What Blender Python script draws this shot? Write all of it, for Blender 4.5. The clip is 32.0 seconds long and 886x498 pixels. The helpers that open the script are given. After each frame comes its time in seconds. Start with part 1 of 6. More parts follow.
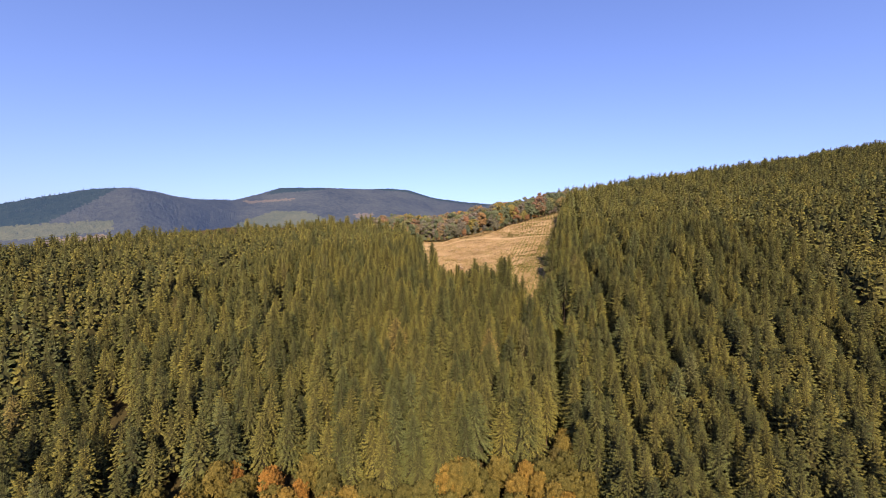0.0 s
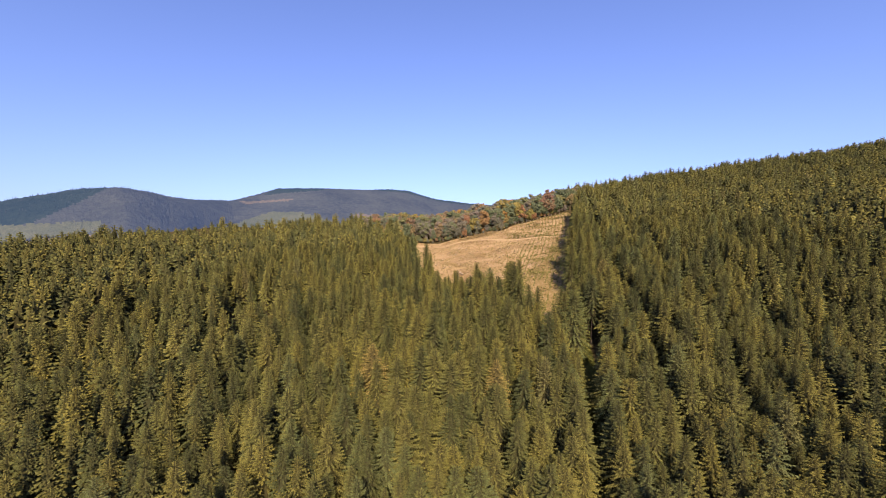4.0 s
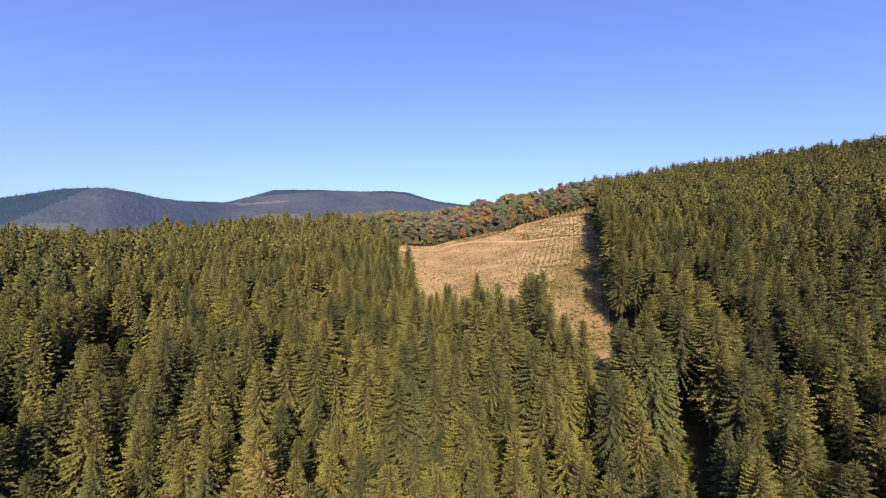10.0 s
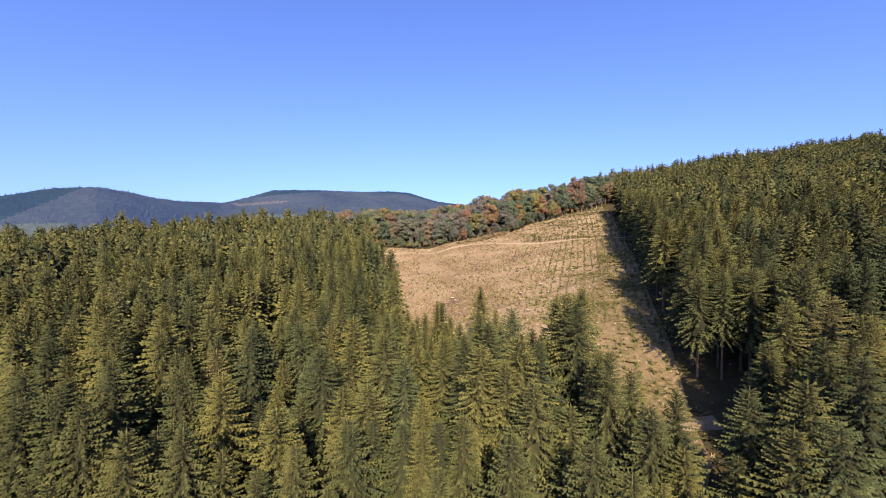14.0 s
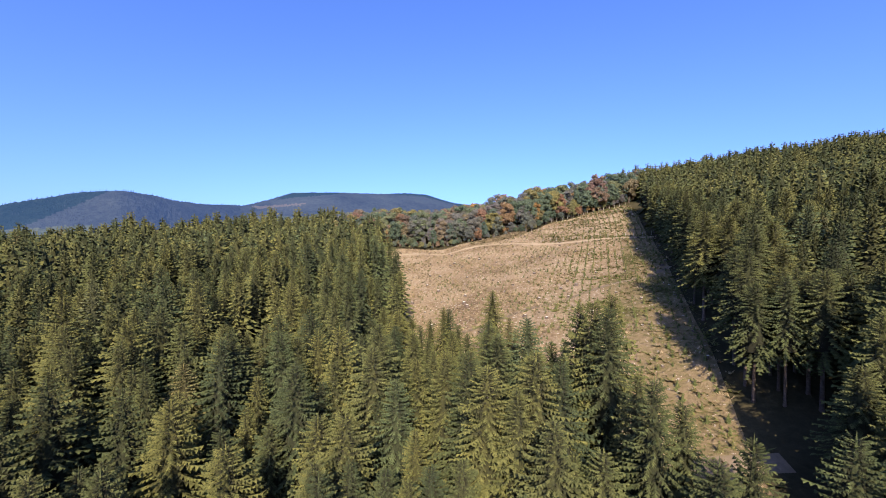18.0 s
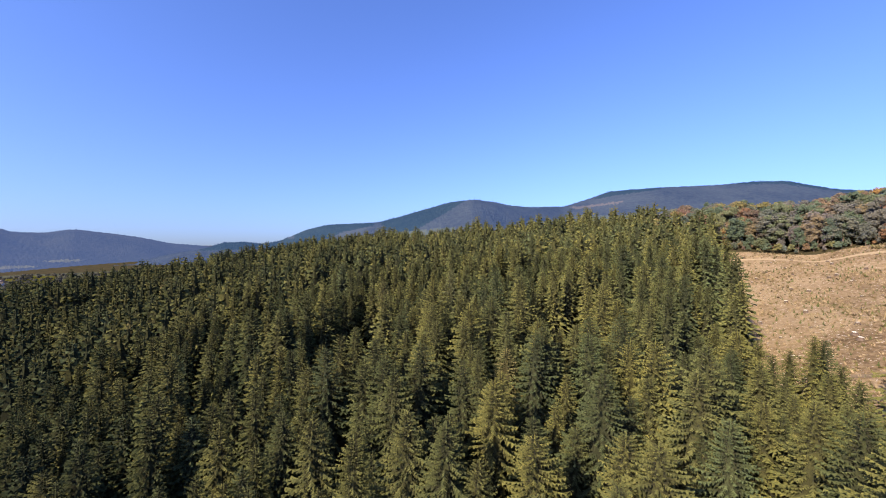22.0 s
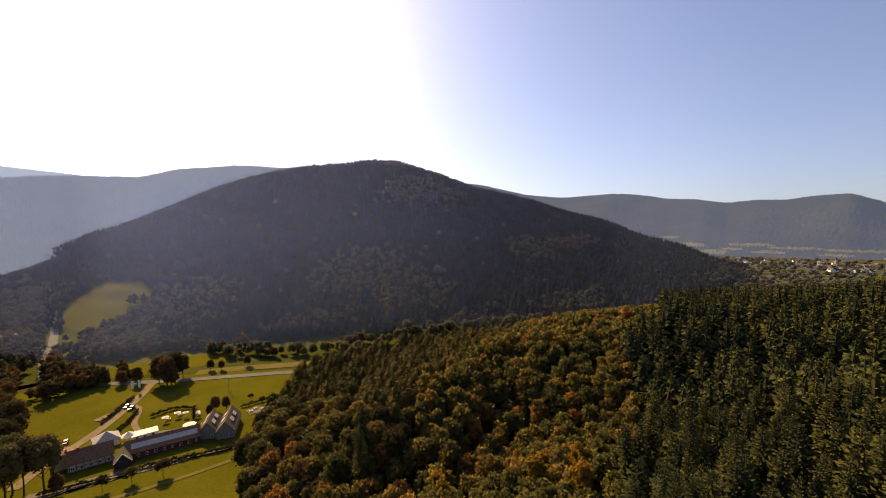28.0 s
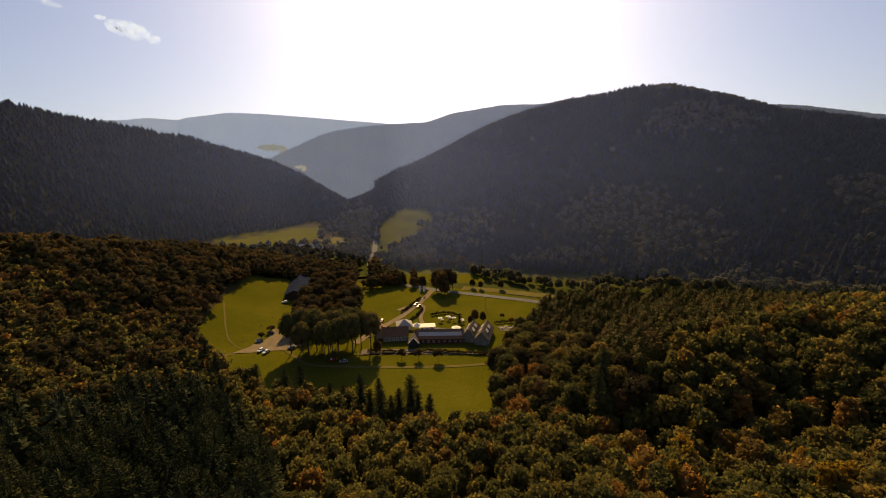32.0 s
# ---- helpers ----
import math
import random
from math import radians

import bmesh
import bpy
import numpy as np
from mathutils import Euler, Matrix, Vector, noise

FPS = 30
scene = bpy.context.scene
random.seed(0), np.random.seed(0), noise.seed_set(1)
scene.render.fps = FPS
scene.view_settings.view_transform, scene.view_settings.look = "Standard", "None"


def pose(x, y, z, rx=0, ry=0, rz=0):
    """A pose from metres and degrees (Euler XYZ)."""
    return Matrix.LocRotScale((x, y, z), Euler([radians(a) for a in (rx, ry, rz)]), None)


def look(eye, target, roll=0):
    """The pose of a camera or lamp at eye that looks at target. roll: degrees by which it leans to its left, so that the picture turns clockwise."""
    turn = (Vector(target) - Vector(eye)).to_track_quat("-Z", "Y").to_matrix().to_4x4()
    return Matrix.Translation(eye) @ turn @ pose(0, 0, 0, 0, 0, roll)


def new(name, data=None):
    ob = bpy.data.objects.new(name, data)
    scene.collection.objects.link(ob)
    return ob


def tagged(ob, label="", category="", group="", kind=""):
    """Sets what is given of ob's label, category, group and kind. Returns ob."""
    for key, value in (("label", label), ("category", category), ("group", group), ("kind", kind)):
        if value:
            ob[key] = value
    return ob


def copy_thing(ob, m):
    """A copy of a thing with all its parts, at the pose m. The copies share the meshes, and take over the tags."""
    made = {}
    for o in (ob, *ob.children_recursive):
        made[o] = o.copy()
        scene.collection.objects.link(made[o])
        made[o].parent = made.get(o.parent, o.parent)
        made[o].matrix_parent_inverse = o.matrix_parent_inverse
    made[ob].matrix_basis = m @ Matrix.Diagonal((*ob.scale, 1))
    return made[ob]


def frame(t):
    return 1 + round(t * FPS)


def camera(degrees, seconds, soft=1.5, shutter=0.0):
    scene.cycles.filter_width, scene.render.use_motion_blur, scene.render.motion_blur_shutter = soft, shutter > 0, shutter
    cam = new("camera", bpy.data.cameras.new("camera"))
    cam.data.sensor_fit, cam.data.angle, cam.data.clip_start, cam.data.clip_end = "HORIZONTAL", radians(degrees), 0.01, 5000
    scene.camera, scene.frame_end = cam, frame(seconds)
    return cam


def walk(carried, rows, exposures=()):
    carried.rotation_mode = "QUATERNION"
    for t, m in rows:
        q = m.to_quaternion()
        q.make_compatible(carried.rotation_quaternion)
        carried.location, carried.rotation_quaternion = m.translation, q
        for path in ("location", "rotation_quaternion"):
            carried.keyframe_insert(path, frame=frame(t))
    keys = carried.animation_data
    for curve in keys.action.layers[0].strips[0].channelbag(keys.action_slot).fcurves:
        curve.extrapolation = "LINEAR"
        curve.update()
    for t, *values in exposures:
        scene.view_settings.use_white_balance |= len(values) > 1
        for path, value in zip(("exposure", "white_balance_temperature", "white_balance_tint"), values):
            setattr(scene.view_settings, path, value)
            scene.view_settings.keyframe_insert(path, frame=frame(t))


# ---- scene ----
cam = camera(95.2, 32.0, 1.0)
METRES, EYE, TILT, LEAN, TURN = 150.0, 100.0, -2.5, 0.0, 0.0
ROWS = [
    (0.0, 0.0, 0.0, 0.0, 0.0, 0.0, -0.0),
    (0.5, 0.0021, 0.0306, 0.0006, 0.01, 0.01, -0.01),
    (1.0, 0.005, 0.0653, 0.0008, 0.06, 0.05, -0.01),
    (1.5, 0.0073, 0.0955, 0.001, 0.08, 0.1, -0.03),
    (2.0, 0.0094, 0.1302, 0.0019, 0.09, 0.13, -0.04),
    (2.5, 0.0112, 0.1607, 0.0028, 0.12, 0.16, -0.05),
    (3.0, 0.0135, 0.1952, 0.0031, 0.13, 0.19, -0.06),
    (3.5, 0.0154, 0.2256, 0.0034, 0.14, 0.22, -0.06),
    (5.5, 0.0254, 0.3558, 0.0058, 0.21, 0.22, -0.05),
    (6.0, 0.0285, 0.3904, 0.0067, 0.22, 0.26, -0.05),
    (6.5, 0.0314, 0.4209, 0.0074, 0.23, 0.28, -0.05),
    (7.0, 0.0346, 0.4557, 0.0076, 0.25, 0.34, -0.05),
    (7.5, 0.0373, 0.4866, 0.0084, 0.27, 0.35, -0.07),
    (8.0, 0.0406, 0.5213, 0.0084, 0.29, 0.41, -0.04),
    (8.5, 0.0432, 0.5514, 0.0081, 0.28, 0.5, -0.07),
    (9.0, 0.0456, 0.584, 0.0083, 0.28, 0.52, -0.07),
    (9.5, 0.0482, 0.6163, 0.0081, 0.3, 0.63, -0.07),
    (10.0, 0.0507, 0.6488, 0.0083, 0.31, 0.65, -0.05),
    (10.5, 0.0528, 0.6813, 0.0087, 0.3, 0.7, -0.08),
    (11.0, 0.0556, 0.7137, 0.0095, 0.32, 0.72, -0.08),
    (11.5, 0.0577, 0.7465, 0.0107, 0.31, 0.71, -0.11),
    (12.0, 0.0604, 0.7791, 0.0114, 0.34, 0.75, -0.09),
    (12.5, 0.0629, 0.8118, 0.0117, 0.35, 0.79, -0.08),
    (13.0, 0.0647, 0.8438, 0.0134, 0.42, 0.82, -0.1),
    (13.5, 0.0665, 0.8696, 0.0161, 0.66, 0.78, -0.12),
    (14.0, 0.0686, 0.8928, 0.0182, 0.68, 0.82, -0.13),
    (14.5, 0.0701, 0.9129, 0.02, 0.84, 0.83, -0.12),
    (16.5, 0.0794, 0.9515, 0.0175, 0.81, 1.03, 0.01),
    (17.0, 0.0807, 0.9567, 0.0169, 0.81, 1.03, 0.01),
    (17.5, 0.0816, 0.961, 0.0158, 1.01, 1.07, -0.02),
    (18.0, 0.0826, 0.9643, 0.0157, 3.15, 1.08, -0.12),
    (18.5, 0.0823, 0.9666, 0.0163, 5.9, 1.1, -0.29),
    (19.0, 0.082, 0.9686, 0.0167, 8.98, 1.09, -0.5),
    (19.5, 0.0818, 0.9705, 0.0173, 14.34, 1.04, -0.8),
    (20.0, 0.0811, 0.9718, 0.0181, 20.14, 0.89, -1.07),
    (20.5, 0.0811, 0.9731, 0.0185, 25.47, 0.76, -1.29),
    (21.0, 0.0808, 0.9739, 0.0187, 30.64, 0.61, -1.52),
    (21.5, 0.0808, 0.9746, 0.0188, 37.08, 0.41, -1.76),
    (22.0, 0.0814, 0.9753, 0.0191, 45.77, 0.11, -2.05),
    (22.5, 0.0819, 0.975, 0.0202, 53.72, -0.22, -2.27),
    (23.0, 0.0823, 0.9747, 0.0216, 62.32, -0.62, -2.44),
    (23.5, 0.0824, 0.9759, 0.0231, 69.5, -1.02, -2.39),
    (24.0, 0.0831, 0.9764, 0.0236, 77.36, -1.3, -2.47),
    (24.5, 0.0842, 0.9769, 0.0241, 84.58, -1.6, -2.51),
    (25.0, 0.085, 0.9769, 0.0245, 92.9, -1.98, -2.48),
    (25.5, 0.0859, 0.9769, 0.0247, 101.02, -2.33, -2.39),
    (26.0, 0.0872, 0.9772, 0.025, 110.8, -2.76, -2.19),
    (26.5, 0.0881, 0.9776, 0.0254, 118.51, -3.1, -1.93),
    (28.5, 0.0913, 0.9788, 0.0253, 150.2, -6.39, -0.62),
    (29.0, 0.0919, 0.9784, 0.025, 154.34, -7.35, -0.42),
    (29.5, 0.0923, 0.9784, 0.0247, 157.48, -9.17, -0.25),
    (30.0, 0.0929, 0.9782, 0.0245, 161.43, -10.97, -0.03),
    (30.5, 0.0936, 0.978, 0.0245, 165.12, -12.15, 0.14),
    (31.0, 0.0943, 0.9781, 0.0243, 170.07, -13.1, 0.41),
    (31.5, 0.0947, 0.9782, 0.0242, 174.26, -13.68, 0.64),
    (32.0, 0.095, 0.9784, 0.0241, 178.11, -14.14, 0.85),
]
walk(cam, [(t, pose(0, 0, EYE, TILT, LEAN, TURN) @ pose(METRES * x, METRES * y, METRES * z, 90 + pitch, roll, yaw)) for t, x, y, z, yaw, pitch, roll in ROWS],
     [(0, 1.13, 7700, 19), (9, 1.13, 7300, 18), (14, 1.10, 6400, 17), (17, 1.07, 5850, 15), (21, 1.04, 5600, 15), (23, 1.08, 7250, 15), (25, 1.12, 9700, 14), (26.5, 1.13, 11200, 13),
      (29, 0.64, 12800, 9), (32, 0.335, 14200, 7)])


# ---- world, sun ----
SUN_BEARING, SUN_HEIGHT = 183.0, 32.0
world = bpy.data.worlds.new("sky")
scene.world = world
world.use_nodes = True
wn = world.node_tree.nodes
sky = wn.new("ShaderNodeTexSky")
sky.sky_type = "NISHITA"
sky.sun_disc = False
sky.sun_elevation = radians(SUN_HEIGHT)
sky.sun_rotation = radians(SUN_BEARING)
sky.altitude, sky.air_density, sky.dust_density, sky.ozone_density = 400, 1.1, 2.4, 2.5
blue = wn.new("ShaderNodeMixRGB")
blue.blend_type, blue.inputs[0].default_value, blue.inputs[2].default_value = "MULTIPLY", 1.0, (0.73, 0.865, 1.37, 1)
where, up, unit = wn.new("ShaderNodeTexCoord"), wn.new("ShaderNodeVectorMath"), wn.new("ShaderNodeVectorMath")
up.operation, unit.operation, up.inputs[1].default_value = "ADD", "NORMALIZE", (0, 0, 0.05)      # clear of the murk at the horizon
world.node_tree.links.new(where.outputs["Generated"], up.inputs[0])
world.node_tree.links.new(up.outputs[0], unit.inputs[0])
world.node_tree.links.new(unit.outputs[0], sky.inputs[0])
world.node_tree.links.new(sky.outputs[0], blue.inputs[1])
world.node_tree.links.new(blue.outputs[0], wn["Background"].inputs[0])
wn["Background"].inputs[1].default_value = 0.095
sun = new("sun", bpy.data.lights.new("sun", "SUN"))
sun.data.energy, sun.data.angle, sun.data.color = 5.0, radians(0.5), (1.0, 0.86, 0.64)
_b, _h = radians(SUN_BEARING), radians(SUN_HEIGHT)
sun.matrix_world = look((-math.sin(_b) * math.cos(_h) * 900, math.cos(_b) * math.cos(_h) * 900, math.sin(_h) * 900), (0, 0, 0))

# ---- terrain begin ----
OUT = (14.0, 147.0, 97.0)      # the camera's last position, from which hills are fitted to its view


def crest(bearing, away, rise, width, trees=17.0):
    """A point of a crest line, fitted to the view from OUT: bearing anticlockwise from +y, metres, degrees above level,
    half width of the hill.
    """
    b = math.radians(bearing)
    return (OUT[0] - away * math.sin(b), OUT[1] + away * math.cos(b), OUT[2] + away * math.tan(math.radians(rise)) - trees, width)


def crests(points, away, width, trees=17.0):
    """A whole crest line: bearing and rise of its points; away and width, each as bearings and metres, between which they glide."""
    return [crest(b, float(np.interp(b, *away)), r, float(np.interp(b, *width)), trees) for b, r in points]


HILL_A = crests([(105.5, -4.9), (109.5, -3.8), (113.7, -2.2), (121.4, 0.4), (125, 1.6), (129.8, 3.0), (134, 4.3), (138.5, 5.5), (142, 6.4), (145, 6.9), (147.5, 7.8), (149.5, 8.9), (151.5, 9.4), (154, 9.4), (157, 9.0), (161.2, 8.7),
                 (164.2, 8.1), (167.2, 7.2), (170, 6.0), (176.5, 3.4), (182.8, 0.6), (186, -2.9)], ([106, 116, 131, 144, 152.6, 163.5, 172, 180, 186], [1060, 1060, 990, 950, 900, 940, 1020, 1100, 1150]),
                ([106, 112, 116, 121, 125.5, 131, 144, 152.6, 163.5, 172, 180, 186], [50, 80, 120, 190, 280, 430, 560, 560, 520, 350, 250, 140]), 12.0)
HILL_D = crests([(240, 8.0), (224, 6.8), (216.5, 5.5), (214.3, 5.1), (211.9, 4.6), (209.7, 4.5), (207.9, 3.9), (205, 2.9), (202.4, 1.9), (199.7, 0.6), (197.4, -0.9), (196, -2.4), (194, -4.6)],
                ([194, 197, 203, 209, 217, 240], [890, 900, 950, 980, 1000, 950]), ([194, 197, 203, 209, 217, 240], [60, 140, 220, 300, 400, 420]), 12.0)
EAST = [crest(265, 380, 3.0, 420), crest(240, 340, -1.0, 190), crest(226, 325, -4.4, 125), crest(213, 385, -7.4, 110), crest(206, 440, -10.5, 70)]
SPUR = [crest(80, 330, -2.8, 330, 22), crest(101.7, 270, -7.0, 220, 20), crest(119.6, 230, -9.9, 150, 18), crest(133.7, 200, -14.0, 105, 16), crest(147, 165, -19.5, 66, 14)]
FAR_B = crests([(152, 6.6), (141, 6.1), (137.5, 5.6), (134.8, 4.9), (132, 4.2), (127.3, 3.7), (121.4, 4.05), (118.8, 3.9), (116.5, 3.55), (114.8, 3.15), (111.9, 3.0), (110.6, 2.75), (108.8, 2.45), (106, 2.7),
                (103.6, 2.55), (101, 2.9), (98.6, 2.95), (96.9, 2.25), (94.7, 1.2), (92.5, 0.5), (90.3, 0.45), (88.4, 0.85), (85.6, 0.5), (82.5, 0.0), (80, -0.65), (77, -0.95), (70, -1.6), (66, -2.6)],
               ([66, 72, 81, 89, 98, 152], [3500, 3300, 2600, 2500, 2400, 2500]), ([66, 72, 81, 93, 111, 152], [400, 700, 600, 900, 1050, 900]), 8.0)
FAR_C = crests([(85, -3.3), (80, -1.9), (76, -1.2), (74.4, -0.55), (72.1, -0.45), (70, -0.7), (67.8, -0.35), (64.6, 1.1), (61.8, 1.9), (56.6, 2.2), (55, 2.3), (51.5, 3.25), (47.8, 4.4), (45, 5.2), (41.8, 5.65), (38.5, 5.2), (36.5, 4.7),
                (33.4, 4.4), (30.7, 4.45), (29.4, 4.4), (25.8, 5.5), (23.5, 6.3), (18.5, 6.47), (11.8, 6.44), (8.3, 6.6), (5.6, 6.4), (1.8, 5.25), (-3, 4.6), (-10, 4.0)],
               ([-10, 0, 14, 29, 34, 37.4, 42, 52, 62, 67, 85], [2400, 2300, 2200, 2150, 1800, 1560, 1470, 1550, 1800, 1900, 1900]), ([29, 34, 42, 52, 62, 67, 75, 85], [1050, 800, 700, 600, 550, 350, 300, 200]), 8.0)
FAR_E = crests([(232, 5.0), (215.4, 5.5), (213, 5.85), (210.2, 5.75), (209, 6.1), (205, 6.8), (201.3, 6.8), (196, 6.55), (190.9, 6.2), (185.4, 5.8), (175, 5.6)], ([175, 232], [2700, 2700]), ([175, 232], [850, 900]), 8.0)
FAR_F = crests([(202, 1.0), (195, 4.2), (192.3, 5.0), (188.9, 5.5), (185.4, 5.8), (180.2, 6.05), (176.4, 7.2), (170, 8.0), (165.7, 7.9), (160, 8.3)], ([160, 202], [1800, 1500]), ([160, 195, 202], [750, 700, 400]), 8.0)
PROFILE_Y = [-300, -5, 15, 50, 85, 140, 183, 217, 240, 285, 344, 380, 430, 520, 700, 1000, 1600]
PROFILE_Z = [0, 0, 2, 10, 21, 38, 56, 63, 68, 74, 82, 90, 100, 106, 90, 55, 30]


def along(x, y, line):
    """The height of the hill below a crest line, by the distance from it."""
    best = np.zeros_like(x)
    for (ax, ay, az, aw), (bx, by, bz, bw) in zip(line, line[1:]):
        dx, dy = bx - ax, by - ay
        u = np.clip(((x - ax) * dx + (y - ay) * dy) / (dx * dx + dy * dy), 0, 1)
        d = np.hypot(x - ax - u * dx, y - ay - u * dy) / (aw + u * (bw - aw))
        fall = np.where(d < 1, 0.55 * (1 - d) + 0.225 * (1 + np.cos(np.pi * np.minimum(d, 1))), 0)
        best = np.maximum(best, fall * (az + u * (bz - az)))
    return best


def height(x, y):
    """The height of the ground."""
    x, y = np.asarray(x, float), np.asarray(y, float)
    s = sum(np.interp(y + o, PROFILE_Y, PROFILE_Z) for o in (-14, -7, 0, 7, 14)) / 5
    west = np.clip((x + 620) / 370, 0, 1)
    s = s * west * west * (3 - 2 * west)
    s = s + np.interp(x, [0, 110, 230, 450, 700], [0, 19.8, 38, 70, 112]) * np.clip((y - 70) / 130, 0, 1) * np.clip((1500 - y) / 800, 0, 1)
    z = np.maximum(s, 0)
    for line in (HILL_A, HILL_D, EAST, SPUR):
        z = np.maximum(z, along(x, y, line))
    rough = np.sin(x * 0.083 + 1.3 * np.sin(y * 0.031)) * np.sin(y * 0.071 + 0.8 * np.sin(x * 0.043)) + 0.5 * np.sin(x * 0.19 + y * 0.13)
    rough = rough + 6 * np.clip((np.hypot(x, y) - 450) / 500, 0, 1) * np.sin(x * 0.017 + 2 * np.sin(y * 0.009)) * np.sin(y * 0.019)
    return z + rough * np.clip((z - 1) / 12, 0, 1) * 0.7
# ---- terrain end ----


# ---- plan: outlines on the ground ----
FIELD = [(-2, 240), (18, 232), (34, 214), (36, 188), (42, 184), (48, 190), (55, 209), (61, 226), (67, 244), (78, 276), (92, 318), (110, 376), (119, 416), (92, 408), (62, 396), (50, 385), (12, 383), (-38, 379), (-24, 330), (-10, 272)]
RIDE_X, RIDE_Y = [27, 36.5, 43, 48, 50.5, 51, 52.5], [60, 118, 142, 160, 172, 190, 206]         # the gap between the two stands
LANDING = [(48, 190), (58, 191), (63, 195), (63, 204), (54, 206), (50, 203)]      # open ground where the track enters the stand
LAWN = [(-8, 24), (14, 20), (30, 11), (50, 2), (75, -6), (98, -19), (116, -33), (130, -46), (146, -64), (156, -110), (161, -170), (136, -192), (110, -205), (84, -196), (60, -180), (20, -176), (-20, -160), (-75, -126), (-58, -110), (-46, -82), (-14, -30)]
MEADOW_ROAD = [(52, -178), (30, -186), (-28, -178), (-36, -198), (6, -228), (50, -230)]
MEADOW_FAR = [(62, -336), (83, -384), (88, -440), (56, -480), (22, -444), (8, -405), (14, -370), (36, -350)]
MEADOW_EAST = [(262, -340), (231, -356), (200, -380), (172, -404), (180, -450), (198, -524), (243, -520), (289, -452), (316, -412)]
BELT = [(-6, 24), (-14, -30), (-28, -56), (-46, -86), (-40, -76), (-44, -60), (-54, -42), (-54, 6), (-58, 30)]      # broadleaves between the lawn and the young conifers
YOUNG = [(-58, 28), (-54, 6), (-54, -42), (-44, -60), (-40, -76), (-46, -86), (-58, -112), (-80, -132), (-150, -130), (-225, -100), (-190, -30), (-130, -6), (-80, 6), (-50, 30)]   # young conifers beside the lawn
SOUTH_X, SOUTH_Y = [-330, -260, -170, -75, -30, 40, 52, 64, 82, 100, 135, 160, 420], [20, 26, 50, 102, 107, 105, 66, 38, 14, 2, 2, 30, 30]   # foot of the spruce forest


def inside(x, y, poly):
    hit = np.zeros(np.shape(x), bool)
    for (ax, ay), (bx, by) in zip(poly, poly[1:] + poly[:1]):
        hit ^= ((ay > y) != (by > y)) & (x < (bx - ax) * (y - ay) / (by - ay + 1e-9) + ax)
    return hit


# ---- materials ----
def material(name, build, rough=0.8, spec=0.2):
    m = bpy.data.materials.new(name)
    m.use_nodes = True
    n, l = m.node_tree.nodes, m.node_tree.links
    b = n["Principled BSDF"]
    b.inputs["Roughness"].default_value = rough
    b.inputs["Specular IOR Level"].default_value = spec
    build(n, l, b)
    return m


def ramp_node(n, stops):
    r = n.new("ShaderNodeValToRGB")
    while len(r.color_ramp.elements) < len(stops):
        r.color_ramp.elements.new(0.5)
    for e, (p, c) in zip(r.color_ramp.elements, stops):
        e.position, e.color = p, (*c, 1)
    return r


def noise_node(n, l, scale, detail=4, rough=0.6):
    """Noise at real-world size: waves a metre, from the place in the world."""
    g, t = n.new("ShaderNodeNewGeometry"), n.new("ShaderNodeTexNoise")
    t.inputs["Scale"].default_value, t.inputs["Detail"].default_value, t.inputs["Roughness"].default_value = scale, detail, rough
    l.new(g.outputs["Position"], t.inputs["Vector"])
    return t


def mix_node(n, l, kind, fac, a, b):
    m = n.new("ShaderNodeMixRGB")
    m.blend_type = kind
    for s, v in zip(m.inputs, (fac, a, b)):
        if isinstance(v, bpy.types.NodeSocket):
            l.new(v, s)
        elif isinstance(v, tuple):
            s.default_value = (*v, 1)
        else:
            s.default_value = v
    return m.outputs[0]


def earth(name, stops, fine, coarse, bump=0.4, speckle=None, rough=0.95):
    """A ground: two scales of noise, fine relief, and perhaps specks of a second colour."""
    def build(n, l, b):
        a, c = noise_node(n, l, fine, 6, 0.7), noise_node(n, l, coarse, 3)
        s = n.new("ShaderNodeMath")
        s.operation = "MULTIPLY_ADD"
        l.new(a.outputs[0], s.inputs[0])
        s.inputs[1].default_value = 0.5
        h = n.new("ShaderNodeMath")
        h.operation = "MULTIPLY"
        l.new(c.outputs[0], h.inputs[0])
        h.inputs[1].default_value = 0.5
        l.new(h.outputs[0], s.inputs[2])
        r = ramp_node(n, stops)
        l.new(s.outputs[0], r.inputs[0])
        out = r.outputs[0]
        if speckle:
            k = noise_node(n, l, speckle[0], 2)
            q = ramp_node(n, [(speckle[1], (0, 0, 0)), (speckle[1] + 0.04, (1, 1, 1))])
            l.new(k.outputs[0], q.inputs[0])
            out = mix_node(n, l, "MIX", q.outputs[0], out, speckle[2])
        l.new(out, b.inputs["Base Color"])
        p = n.new("ShaderNodeBump")
        p.inputs["Strength"].default_value, p.inputs["Distance"].default_value = bump, 0.6 / fine
        l.new(a.outputs[0], p.inputs["Height"])
        l.new(p.outputs[0], b.inputs["Normal"])
    return material(name, build, rough, 0.0)


